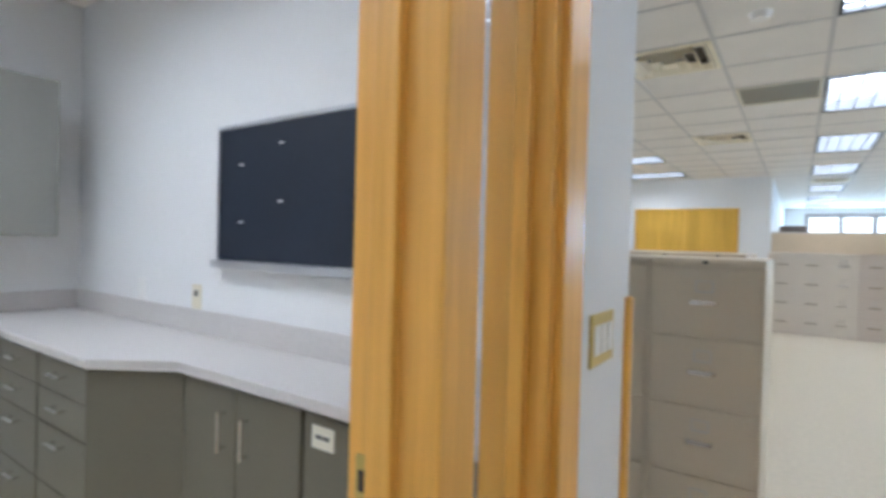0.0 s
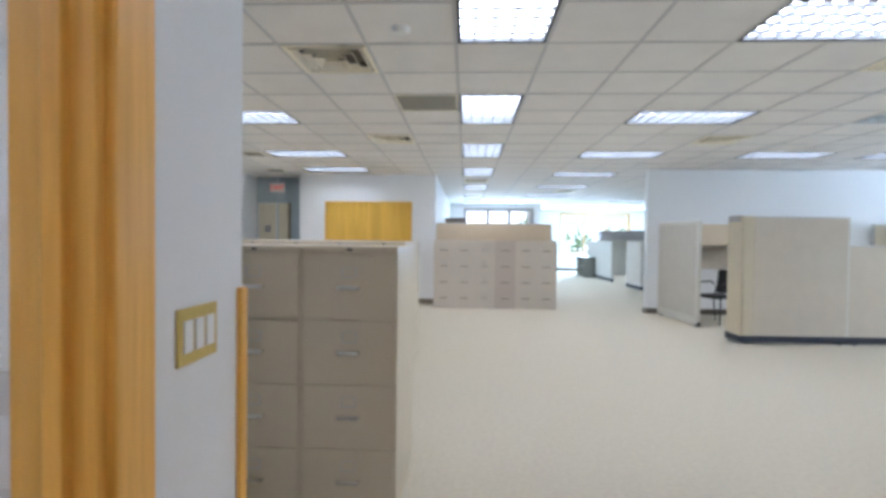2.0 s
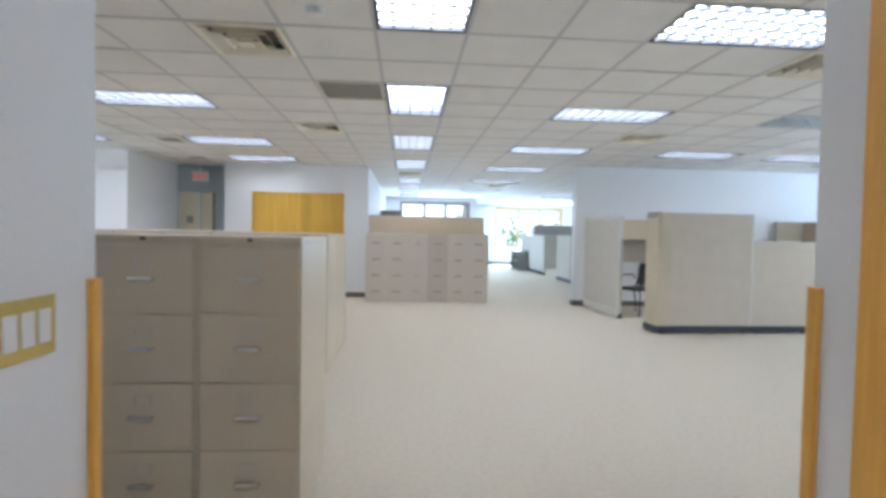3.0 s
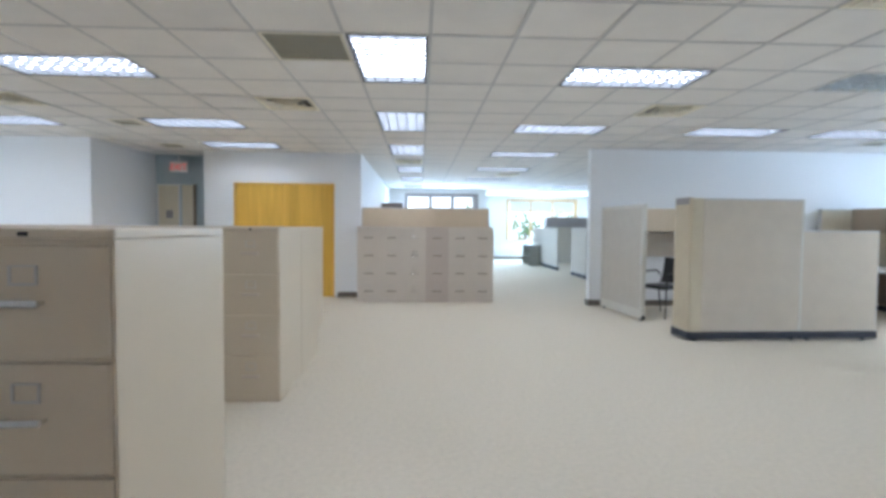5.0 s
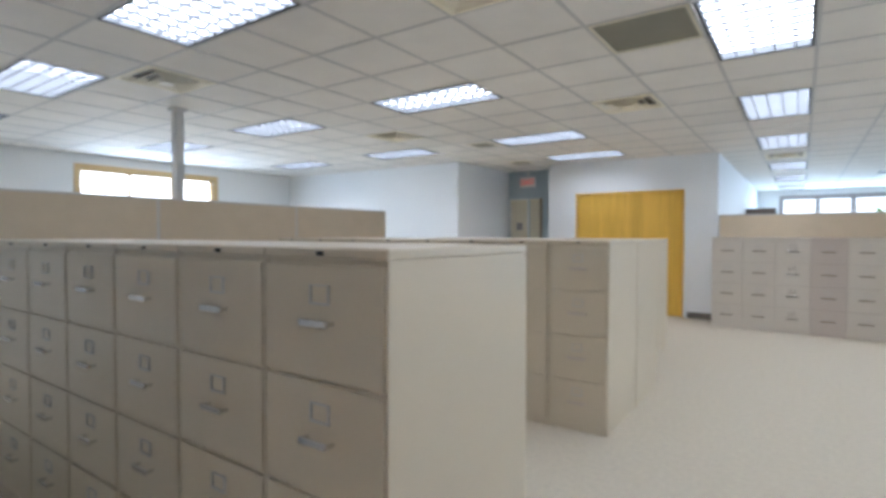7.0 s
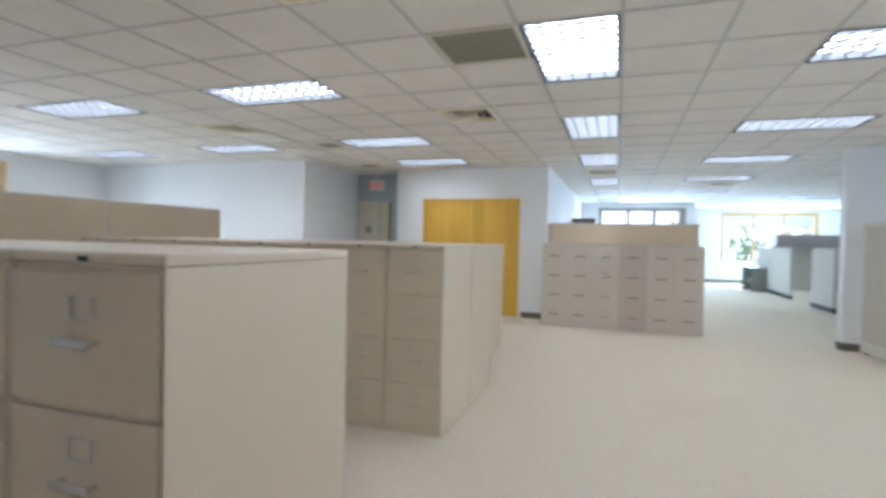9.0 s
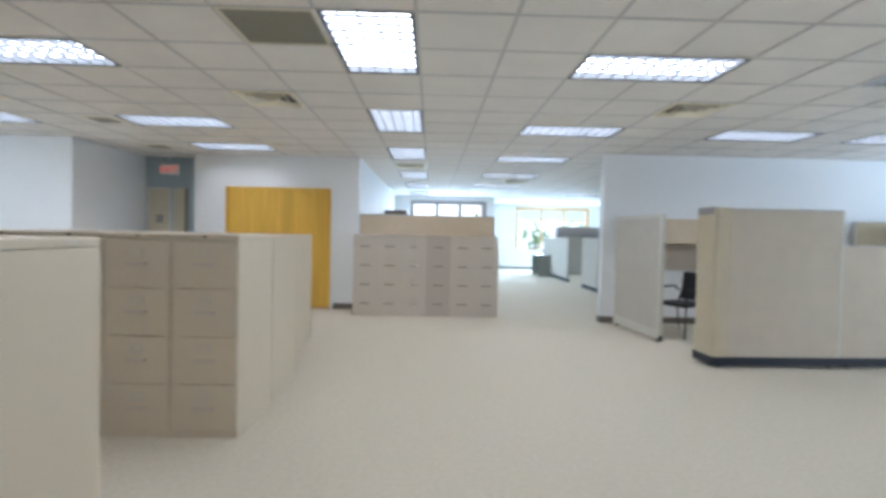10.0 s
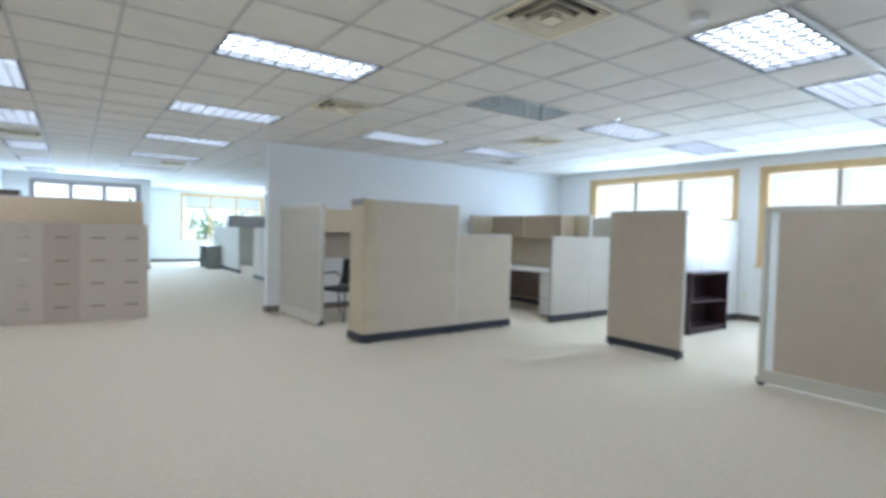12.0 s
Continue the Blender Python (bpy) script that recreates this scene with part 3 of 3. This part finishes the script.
for i in range(4):
    bm.faces.new((lo[i], lo[(i + 1) % 4], hi[(i + 1) % 4], hi[i]))
e = thing("corner_cabinet", "sage green angled filler cabinet between base units", "cabinet", "base cabinets")
part("body", bm, SAGE, e)
part("plinth", box(-2.16, 1.1, 0, -1.89, 1.45, 0.1), SAGE, e)
e = thing("wall_cabinet", "flush wall cabinet above the worktop, greyed to show light and haze", "cabinet", x=-3.62, y=0.07, z=1.325)
part("body", box(0, 0, 0, 0.31, 1.17, 0.80, 0.002), GREYGREEN, e)
part("door", box(0.312, 0.003, 0.003, 0.33, 0.584, 0.797, 0.002), GREYGREEN, e)
part("door", box(0.312, 0.588, 0.003, 0.33, 1.167, 0.797, 0.002), GREYGREEN, e)
e = thing("paper_note", "small cream note taped to the cabinet front", "note", x=-1.22, y=1.136, z=0.775)
part("sheet", box(0, 0, 0, 0.085, 0.002, 0.062), PAPER, e)
part("writing", boxes((0.015, -0.001, 0.027, 0.040, 0.0005, 0.037), (0.044, -0.001, 0.027, 0.068, 0.0005, 0.037)), INK, e)
for x, lab in ((-2.36, "cream wall socket plate with a dark outlet"), (-2.86, "white blank wall plate")):
    e = thing("wall_socket", lab, "socket", "wall plates", x=x, y=1.46, z=1.07)
    part("plate", box(-0.036, -0.006, -0.058, 0.036, 0, 0.058, 0.002), CREAM if x > -2.5 else WHITEPL, e)
    if x > -2.5:
        part("outlet", box(-0.012, -0.009, 0.005, 0.012, -0.0055, 0.03, 0.001), INK, e)


e = thing("wall_socket", "cream wall socket low on the wall between windows", "socket", "wall plates", x=EX, y=5.86, z=0.42)
part("plate", box(-0.006, -0.036, -0.058, 0, 0.036, 0.058, 0.002), PAPER, e)

# ---- filing cabinets ----
def filing_cabinet(w, d, h, body, label, group, locks=True, grip=CHROME, hw=0.052):
    """Four drawers, front at local y = 0 facing -y, right side at x = 0, running to x = -w."""
    e = thing("filing_cabinet", label, "filing cabinet", group)
    part("body", box(-w, 0.011, 0.0, 0, d, h - 0.03, 0.003), body, e)
    part("stile", box(-w, 0.004, 0.0, -w + 0.008, 0.011, h - 0.03), body, e)
    part("stile", box(-0.008, 0.004, 0.0, 0, 0.011, h - 0.03), body, e)
    part("toe_rail", box(-w + 0.008, 0.006, 0.0, -0.008, 0.011, 0.045), body, e)
    part("top", box(-w - 0.001, 0.002, h - 0.03, 0.001, d + 0.001, h, 0.006), body, e)
    zs = [0.045 + i * (h - 0.085) / 4 for i in range(5)]
    for i in range(4):
        z0, z1 = zs[i] + 0.0055, zs[i + 1] - 0.0055
        dr = part("drawer", box(-w + 0.011, 0.0, z0, -0.011, 0.03, z1, 0.003), body, e)
        zc = z0 + (z1 - z0) * 0.50
        bm = boxes((-w / 2 - hw, -0.030, zc - 0.010, -w / 2 + hw, -0.022, zc + 0.010), (-w / 2 - hw, -0.024, zc - 0.006, -w / 2 - hw + 0.01, 0.002, zc + 0.006), (-w / 2 + hw - 0.01, -0.024, zc - 0.006, -w / 2 + hw, 0.002, zc + 0.006), bevel=0.003)
        part("handle", bm, grip, dr, "pull handle")
        zl = z0 + (z1 - z0) * 0.74
        a = 0.036
        part("label_holder", boxes((-w / 2 - a, -0.005, zl - 0.026, -w / 2 - a + 0.006, 0.002, zl + 0.026), (-w / 2 + a - 0.006, -0.005, zl - 0.026, -w / 2 + a, 0.002, zl + 0.026), (-w / 2 - a + 0.006, -0.005, zl - 0.026, -w / 2 + a - 0.006, 0.002, zl - 0.020), (-w / 2 - a + 0.006, -0.005, zl + 0.022, -w / 2 + a - 0.006, 0.002, zl + 0.026)), CHROME if grip is CHROME and not locks else CAP, dr)
    if locks:
        part("lock", box(-w / 2 - 0.012, -0.003, h - 0.022, -w / 2 + 0.012, 0.004, h - 0.010, 0.002), BLACK, e, "small dark lock")
    return e


FW = 0.42        # letter width
LW = 0.452       # legal width


def cabinet_row(proto, xs, y, yaw=0):
    for i, x in enumerate(xs):
        m = pose(x, y, 0, 0, 0, yaw)
        if i == 0 and proto.get("made") is None:
            proto["made"] = filing_cabinet(*proto["args"])
            proto["made"].matrix_basis = m
        else:
            copy_thing(proto["made"], m)


tan = {"args": (LW, 0.735, 1.305, PUTTY, "tall putty-tan steel filing cabinet with four drawers", "rows of filing cabinets")}
cabinet_row(tan, [-0.236 - i * (LW + 0.004) for i in range(7)], 2.665)
beige = {"args": (FW, 0.71, 1.305, PUTTY, "beige steel filing cabinet with four drawers and painted handles", "rows of filing cabinets", True, PUTTY_PINK, 0.062)}
cabinet_row(beige, [-0.492 - i * (FW + 0.004) for i in range(8)], 5.17)
cabinet_row(beige, [-0.492 - FW - i * (FW + 0.004) for i in range(8)], 5.17 + 1.435, 180)
cabinet_row(beige, [-0.78 - i * (FW + 0.004) for i in range(7)], 7.72)
SW = 0.395
pale = {"args": (SW, 0.67, 1.32, PUTTY_PALE, "pale beige steel filing cabinet with four drawers", "filing cabinets before the screen", False, DOORTAN, 0.08)}
shiny = {"args": (SW, 0.67, 1.32, PUTTY_PALE, "pale beige steel filing cabinet with shiny chrome handles", "filing cabinets before the screen", False, CHROME, 0.07)}
rosy = {"args": (SW, 0.67, 1.32, PUTTY_PINK, "rosy tan steel filing cabinet with four drawers", "filing cabinets before the screen", False, DOORTAN, 0.08)}
for i in range(6):
    cabinet_row(rosy if i == 3 else shiny if i == 2 else pale, [-0.54 + (i + 1) * (SW + 0.001)], 10.30)


# ---- screens ----
def screen(name, x, y, yaw, length, h, fabric, label, base=BASE, group="cubicle screens", thick=0.06, split=0, base_h=0.10):
    """An office screen: fabric faces, metal trim, dark plinth and small feet. Local x runs along it."""
    e = thing(name, label, "office screen", group, x, y, 0, yaw)
    n = max(1, split)
    for i in range(n):
        a, b = length * i / n, length * (i + 1) / n
        part("fabric_panel", box(a + 0.012, -thick / 2, base_h + 0.012, b - 0.012, thick / 2, h - 0.018, 0.006), fabric, e)
        for x0 in (a, b - 0.012):
            part("edge_trim", box(x0, -thick / 2 + 0.004, base_h + 0.012, x0 + 0.012, thick / 2 - 0.004, h - 0.018), CAP, e)
        part("plinth", box(a, -thick / 2 - 0.006, 0.022, b, thick / 2 + 0.006, base_h + 0.012, 0.006), base, e)
        for x0 in (a + 0.06, b - 0.06):
            part("foot", rod(bmesh.new(), (x0, 0, 0), (x0, 0, 0.03), 0.02), BLACK, e)
    part("top_cap", box(0, -thick / 2 - 0.003, h - 0.018, length, thick / 2 + 0.003, h, 0.006), CAP, e)
    return e


# screen behind the far filing cabinets
screen("office_screen", -0.54, 11.01, 0, 2.38, 1.675, FABRIC_TAN, "tan fabric screen standing behind a row of filing cabinets")
# tall screen and pole on the west side
screen("office_screen", -4.35, 2.6, 90, 4.75, 1.68, FABRIC_TAN, "long tan fabric screen beyond the filing cabinets", split=3)
e = thing("power_pole", "slim off-white power pole from floor to ceiling", "pole", x=-4.86, y=4.66)
part("shaft", box(-0.045, -0.045, 0, 0.045, 0.045, H + 0.002, 0.006), CAP, e)
part("collar", box(-0.07, -0.07, H - 0.03, 0.07, 0.07, H + 0.001, 0.004), CAP, e)

# rounded end unit with a lower run beside it
e = thing("office_screen", "tall beige fabric screen with a wide rounded end, black plinth", "office screen", "cubicle screens", 3.70, 7.20, 0, 1.5)


def rounded_end(x0, x1, y0, y1, z0, z1, r, edge=0.0):
    bm = bmesh.new()
    pts = [(x1, y0), (x1, y1), (x0, y1)]
    pts += [(x0 + r - r * math.cos(a), y0 + r - r * math.sin(a)) for a in [i * math.pi / 2 / 8 for i in range(9)]]
    lo, hi = [bm.verts.new((x, y, z0)) for x, y in pts], [bm.verts.new((x, y, z1)) for x, y in pts]
    bm.faces.new(lo)
    bm.faces.new(hi[::-1])
    for i in range(len(pts)):
        j = (i + 1) % len(pts)
        bm.faces.new((lo[i], hi[i], hi[j], lo[j]))
    bmesh.ops.recalc_face_normals(bm, faces=bm.faces[:])
    return bm


part("end_cap", rounded_end(0, 0.15, 0, 0.36, 0.112, 1.682, 0.035), FABRIC_CREAM, e, "rounded cream end")
part("fabric_panel", box(0.152, 0.0, 0.112, 1.36, 0.07, 1.66, 0.004), FABRIC, e)
part("top_cap", boxes((0.15, -0.003, 1.66, 1.36, 0.075, 1.682), bevel=0.004), CAP, e)
part("end_bracket", box(-0.010, 0.05, 1.612, 0.055, 0.34, 1.692, 0.006), GREY, e, "grey bracket on the end")
part("edge_trim", box(1.36, -0.004, 0.112, 1.389, 0.074, 1.682, 0.003), CREAMFRAME, e)
part("low_panel", box(1.39, 0.004, 0.112, 2.34, 0.066, 1.295, 0.004), FABRIC, e, "lower beige fabric panel")
part("low_cap", box(1.388, 0.0, 1.295, 2.35, 0.07, 1.315, 0.004), CAP, e)
part("low_edge", box(2.34, 0.004, 0.112, 2.352, 0.066, 1.295, 0.002), CAP, e)
part("plinth", rounded_end(-0.012, 0.3, -0.012, 0.372, 0.022, 0.112, 0.045), BASE, e)
part("plinth", box(0.3, -0.012, 0.022, 1.385, 0.08, 0.112, 0.005), BASE, e)
part("plinth", box(1.39, -0.012, 0.022, 2.355, 0.08, 0.112, 0.005), BASE, e)
for x, y in ((0.1, 0.05), (0.1, 0.3), (1.3, 0.035), (1.5, 0.035), (2.2, 0.035)):
    part("foot", rod(bmesh.new(), (x, y, 0), (x, y, 0.03), 0.022), BLACK, e)


def sliding_panel(x, y, yaw, length, h, fabric, label, slot=True):
    """A framed sliding door of a cubicle. Local x runs along it, from its free end."""
    e = thing("sliding_panel", label, "sliding panel", "sliding cubicle doors", x, y, 0, yaw)
    part("frame", boxes((0, -0.03, 0.03, 0.05, 0.03, h), (length - 0.05, -0.03, 0.03, length, 0.03, h), (0.05, -0.03, h - 0.05, length - 0.05, 0.03, h), (0.05, -0.034, 0.03, length - 0.05, 0.034, 0.15), bevel=0.005), CREAMFRAME, e, "off-white metal frame")
    a = 0.05
    if slot:
        a = 0.125
        g = part("slot_pane", box(0.05, -0.006, 0.15, a, 0.006, h - 0.05), SHADE, e, "narrow translucent pane")
    part("panel", box(a, -0.022, 0.15, length - 0.05, 0.022, h - 0.05, 0.003), fabric, e)
    part("pull", box(0.012, 0.030, 0.78, 0.034, 0.046, 0.94, 0.004), BLACK if slot else ALU, e)
    part("caster", rod(bmesh.new(), (0.03, -0.028, 0.045), (0.03, 0.028, 0.045), 0.045, 14), BLACK, e)
    part("caster", rod(bmesh.new(), (length - 0.1, -0.02, 0.03), (length - 0.1, 0.02, 0.03), 0.03, 14), BLACK, e)
    return e


sliding_panel(3.73, 8.50, 95.0, 1.35, 1.67, FABRIC_GREY, "greyish sliding cubicle panel in an off-white frame", slot=False)
sliding_panel(6.12, 3.98, -90.0, 1.9, 1.63, FABRIC, "greyish-brown sliding panel with a narrow translucent pane")
screen("office_screen", 6.32, 4.83, 90, 0.96, 1.63, FABRIC, "free-standing beige fabric screen with a black plinth", thick=0.05)

# ---- cubicle behind the rounded screen ----
screen("office_screen", 6.83, 7.22, 1.0, 1.75, 1.31, FABRIC_GREY, "low pale fabric screen in front of a cubicle", split=2)
screen("office_screen", 7.35, 9.84, 0, 0.66, 1.68, FABRIC_CREAM, "cream fabric screen closing the end of a cubicle")
screen("office_screen", 8.05, 7.47, 90, 2.35, 1.68, FABRIC_CREAM, "cream fabric screen carrying overhead bins", split=2)
screen("office_screen", 8.63, 7.32, 90, 2.3, 1.66, FABRIC_GREY, "pale fabric screen at the side of a cubicle", split=2)
e = thing("overhead_bin", "tan overhead storage bins mounted on the cubicle screen", "overhead cabinet", x=8.015, y=7.78, z=1.27)
for i in range(2):
    d = part("bin", box(-0.36, i * 0.88, 0, 0, i * 0.88 + 0.865, 0.40, 0.008), FABRIC_TAN, e)
    part("bin_door", box(-0.378, i * 0.88 + 0.012, 0.012, -0.361, i * 0.88 + 0.853, 0.388, 0.004), DOORTAN, d, "brownish flipper door")
e = thing("cubicle_desk", "pale laminate cubicle desk against a screen", "desk", x=7.15, y=7.34)
part("desktop", box(0, 0, 0.705, 0.85, 2.38, 0.745, 0.008), LAMINATE, e, "pale laminate top")
part("support_panel", box(0.02, 2.34, 0.0, 0.82, 2.37, 0.705), LAMINATE, e)
part("modesty_panel", box(0.80, 0.45, 0.14, 0.82, 2.34, 0.705), BROWN, e)
e = thing("pedestal", "pale drawer pedestal under the desk", "pedestal", x=7.19, y=7.37)
part("body", box(0, 0.0, 0.03, 0.58, 0.40, 0.70, 0.004), LAMINATE, e)
part("plinth", box(0.02, 0.02, 0.0, 0.56, 0.38, 0.03), BASE, e)
for z0, z1 in ((0.04, 0.315), (0.323, 0.60), (0.608, 0.695)):
    d = part("drawer", box(-0.018, 0.006, z0, -0.001, 0.394, z1, 0.004), LAMINATE, e)
    part("finger_pull", box(-0.0195, 0.03, z1 - 0.016, -0.0175, 0.37, z1 - 0.008), GREY, d)

# bookcase by the windows
e = thing("bookcase", "low espresso brown bookcase with two empty shelves", "bookcase", x=7.80, y=5.57, yaw=0)
part("side", box(0, 0, 0, 0.025, 0.32, 0.83, 0.002), ESPRESSO, e)
part("side", box(1.0, 0, 0, 1.025, 0.32, 0.83, 0.002), ESPRESSO, e)
part("top", box(-0.01, -0.008, 0.83, 1.035, 0.325, 0.86, 0.003), ESPRESSO, e)
part("back", box(0.025, 0.305, 0.06, 1.0, 0.32, 0.83), ESPRESSO, e)
part("shelf", box(0.025, 0.01, 0.43, 1.0, 0.305, 0.452, 0.002), ESPRESSO, e)
part("shelf", box(0.025, 0.01, 0.06, 1.0, 0.305, 0.085, 0.002), ESPRESSO, e)
part("kick", box(0.025, 0.03, 0.0, 1.0, 0.045, 0.06), ESPRESSO, e)
# pale laminate on the fabric faces stands for the window light on them
screen("office_screen", 7.6, 5.98, 0, 2.34, 1.64, LAMINATE, "screen behind a bookcase, window light put into its pale colour", split=2)


# ---- guest chair ----
def guest_chair(x, y, yaw):
    e = thing("guest_chair", "black fabric guest chair with arms on thin legs", "chair", x=x, y=y, yaw=yaw)
    part("seat", box(-0.24, -0.24, 0.42, 0.24, 0.24, 0.47, 0.02), BLACK, e)
    bm = box(-0.23, 0.0, -0.02, 0.23, 0.045, 0.38, 0.02)
    bmesh.ops.transform(bm, matrix=pose(0, 0.235, 0.50, -9), verts=bm.verts[:])
    part("backrest", bm, BLACK, e)
    for sx in (-0.25, 0.25):
        part("leg", rod(bmesh.new(), (sx, -0.22, 0.0), (sx, -0.20, 0.66), 0.011), BLACK, e)
        part("leg", rod(bmesh.new(), (sx, 0.27, 0.0), (sx, 0.20, 0.46), 0.011), BLACK, e)
        bm = rod(bmesh.new(), (sx, -0.20, 0.66), (sx, 0.16, 0.67), 0.014)
        rod(bm, (sx, 0.16, 0.67), (sx, 0.24, 0.60), 0.012)
        part("armrest", bm, BLACK, e)
        part("back_post", rod(bmesh.new(), (sx * 0.9, 0.20, 0.44), (sx * 0.9, 0.28, 0.62), 0.011), BLACK, e)
    return e


guest_chair(4.24, 9.0, -66)
e = thing("overhead_bin", "tan overhead bin on the wall inside the cubicle", "overhead cabinet", x=4.0, y=NE - 0.02, z=1.27)
part("bin", box(0, -0.36, 0, 1.3, 0, 0.38, 0.008), FABRIC_TAN, e)
part("bin_door", box(0.006, -0.378, 0.01, 1.294, -0.361, 0.37, 0.004), FABRIC_TAN, e)
part("back_panel", box(0.0, -0.03, -0.42, 1.3, -0.004, -0.02), FABRIC, e)

# ---- double doors, exit corridor ----
for i, (x0, x1) in enumerate(((-2.83, -1.951), (-1.949, -1.07))):
    e = tagged(thing("door_%d" % (3 + i), "closed honey maple door leaf of a double door", "door", "double door"), kind="structure")
    part("leaf", box(x0, ND + 0.02, 0.008, x1, ND + 0.065, 2.07, 0.002), VENEER, e)
    part("hinge", boxes(*[((x0 if i == 0 else x1 - 0.012), ND + 0.008, z, (x0 + 0.012 if i == 0 else x1), ND + 0.022, z + 0.1) for z in (0.2, 1.05, 1.85)]), BRASS, e)
structure("trim", boxes((-2.86, ND - 0.012, 0, -2.83, ND + 0.02, 2.10), (-1.07, ND - 0.012, 0, -1.04, ND + 0.02, 2.10), (-2.83, ND - 0.012, 2.07, -1.07, ND + 0.02, 2.10)), VENEER, "honey maple casing round the double door", "door casing")
e = thing("exit_sign", "white exit sign with red letters hung from the ceiling", "exit sign", x=-4.00, y=11.3, z=2.31)
part("housing", box(-0.155, -0.02, 0, 0.155, 0.02, 0.2, 0.004), WHITEPL, e)
part("hanger", rod(bmesh.new(), (0, 0, 0.2), (0, 0, 0.352), 0.012), WHITEPL, e)
fc = bpy.data.curves.new("letters", "FONT")
fc.body, fc.size, fc.align_x, fc.extrude = "EXIT", 0.155, "CENTER", 0.002
fo = new("letters_text", fc)
dg = bpy.context.evaluated_depsgraph_get()
lm = bpy.data.meshes.new_from_object(fo.evaluated_get(dg))
bpy.data.objects.remove(fo)
lm.materials.clear()
lm.materials.append(REDSIGN)
lo_ = new("letters", lm)
lo_.matrix_basis = pose(0, -0.022, 0.045, 90)
lo_.parent = e
tagged(lo_, "red lit letters")
e = tagged(thing("door_5", "narrow cream metal door with a dark notice, closed", "door", x=-4.53, y=11.55), kind="structure")
part("door_frame", boxes((0.0, -0.012, 0, 0.025, 0.03, 2.10), (0.405, -0.012, 0, 0.43, 0.03, 2.10), (0.025, -0.012, 2.075, 0.405, 0.03, 2.10)), WHITEPL, e)
lf = part("leaf", box(0.027, 0.004, 0.01, 0.403, 0.044, 2.072, 0.002), CREAM, e)
part("notice", box(0.16, 0.0, 1.45, 0.29, 0.0035, 1.60), GREY, lf, "dark notice on the door")
e = tagged(thing("door_6", "narrow cream metal door with a brown edge", "door", x=-4.07, y=11.55), kind="structure")
part("door_frame", box(0.23, -0.02, 0, 0.28, 0.04, 2.10, 0.003), DOORTAN, e, "brown jamb")
part("leaf", box(0.004, -0.006, 0.01, 0.226, 0.036, 2.09, 0.002), CREAM, e)

# ---- far hall ----
screen("office_screen", 4.80, 17.1, 90, 3.4, 1.32, FABRIC_GREY, "low greyish fabric screen in the far hall", split=2)
screen("office_screen", 4.80, 14.3, 90, 1.3, 1.32, FABRIC_GREY, "low greyish fabric screen in the far hall")
e = thing("low_bookcase", "low grey-green bookcase at the end of a screen", "bookcase", x=4.35, y=19.2)
part("side", box(0, 0, 0, 0.40, 0.025, 0.70), GREYGREEN, e)
part("side", box(0, 1.1, 0, 0.40, 1.125, 0.70), GREYGREEN, e)
part("top", box(0, 0, 0.70, 0.41, 1.125, 0.725), GREYGREEN, e)
part("shelf", box(0, 0.025, 0.34, 0.38, 1.1, 0.36), GREYGREEN, e)
part("back", box(0.38, 0.025, 0, 0.40, 1.1, 0.70), GREYGREEN, e)
e = thing("overhead_bin", "grey overhead bins on a screen in the far hall", "overhead cabinet", x=5.2, y=20.2, z=0)
part("bin", box(0, 0, 1.36, 1.8, 0.38, 1.72, 0.006), GREY, e)
part("support_screen", box(0, 0.385, 0.0, 1.8, 0.44, 1.72, 0.004), FABRIC_GREY, e)
solid("storage_box", box(-0.54, 15.8, 0, 0.05, 16.3, 1.98, 0.01), BROWN, "dark brown tall cabinet against the hall wall", "cabinet")
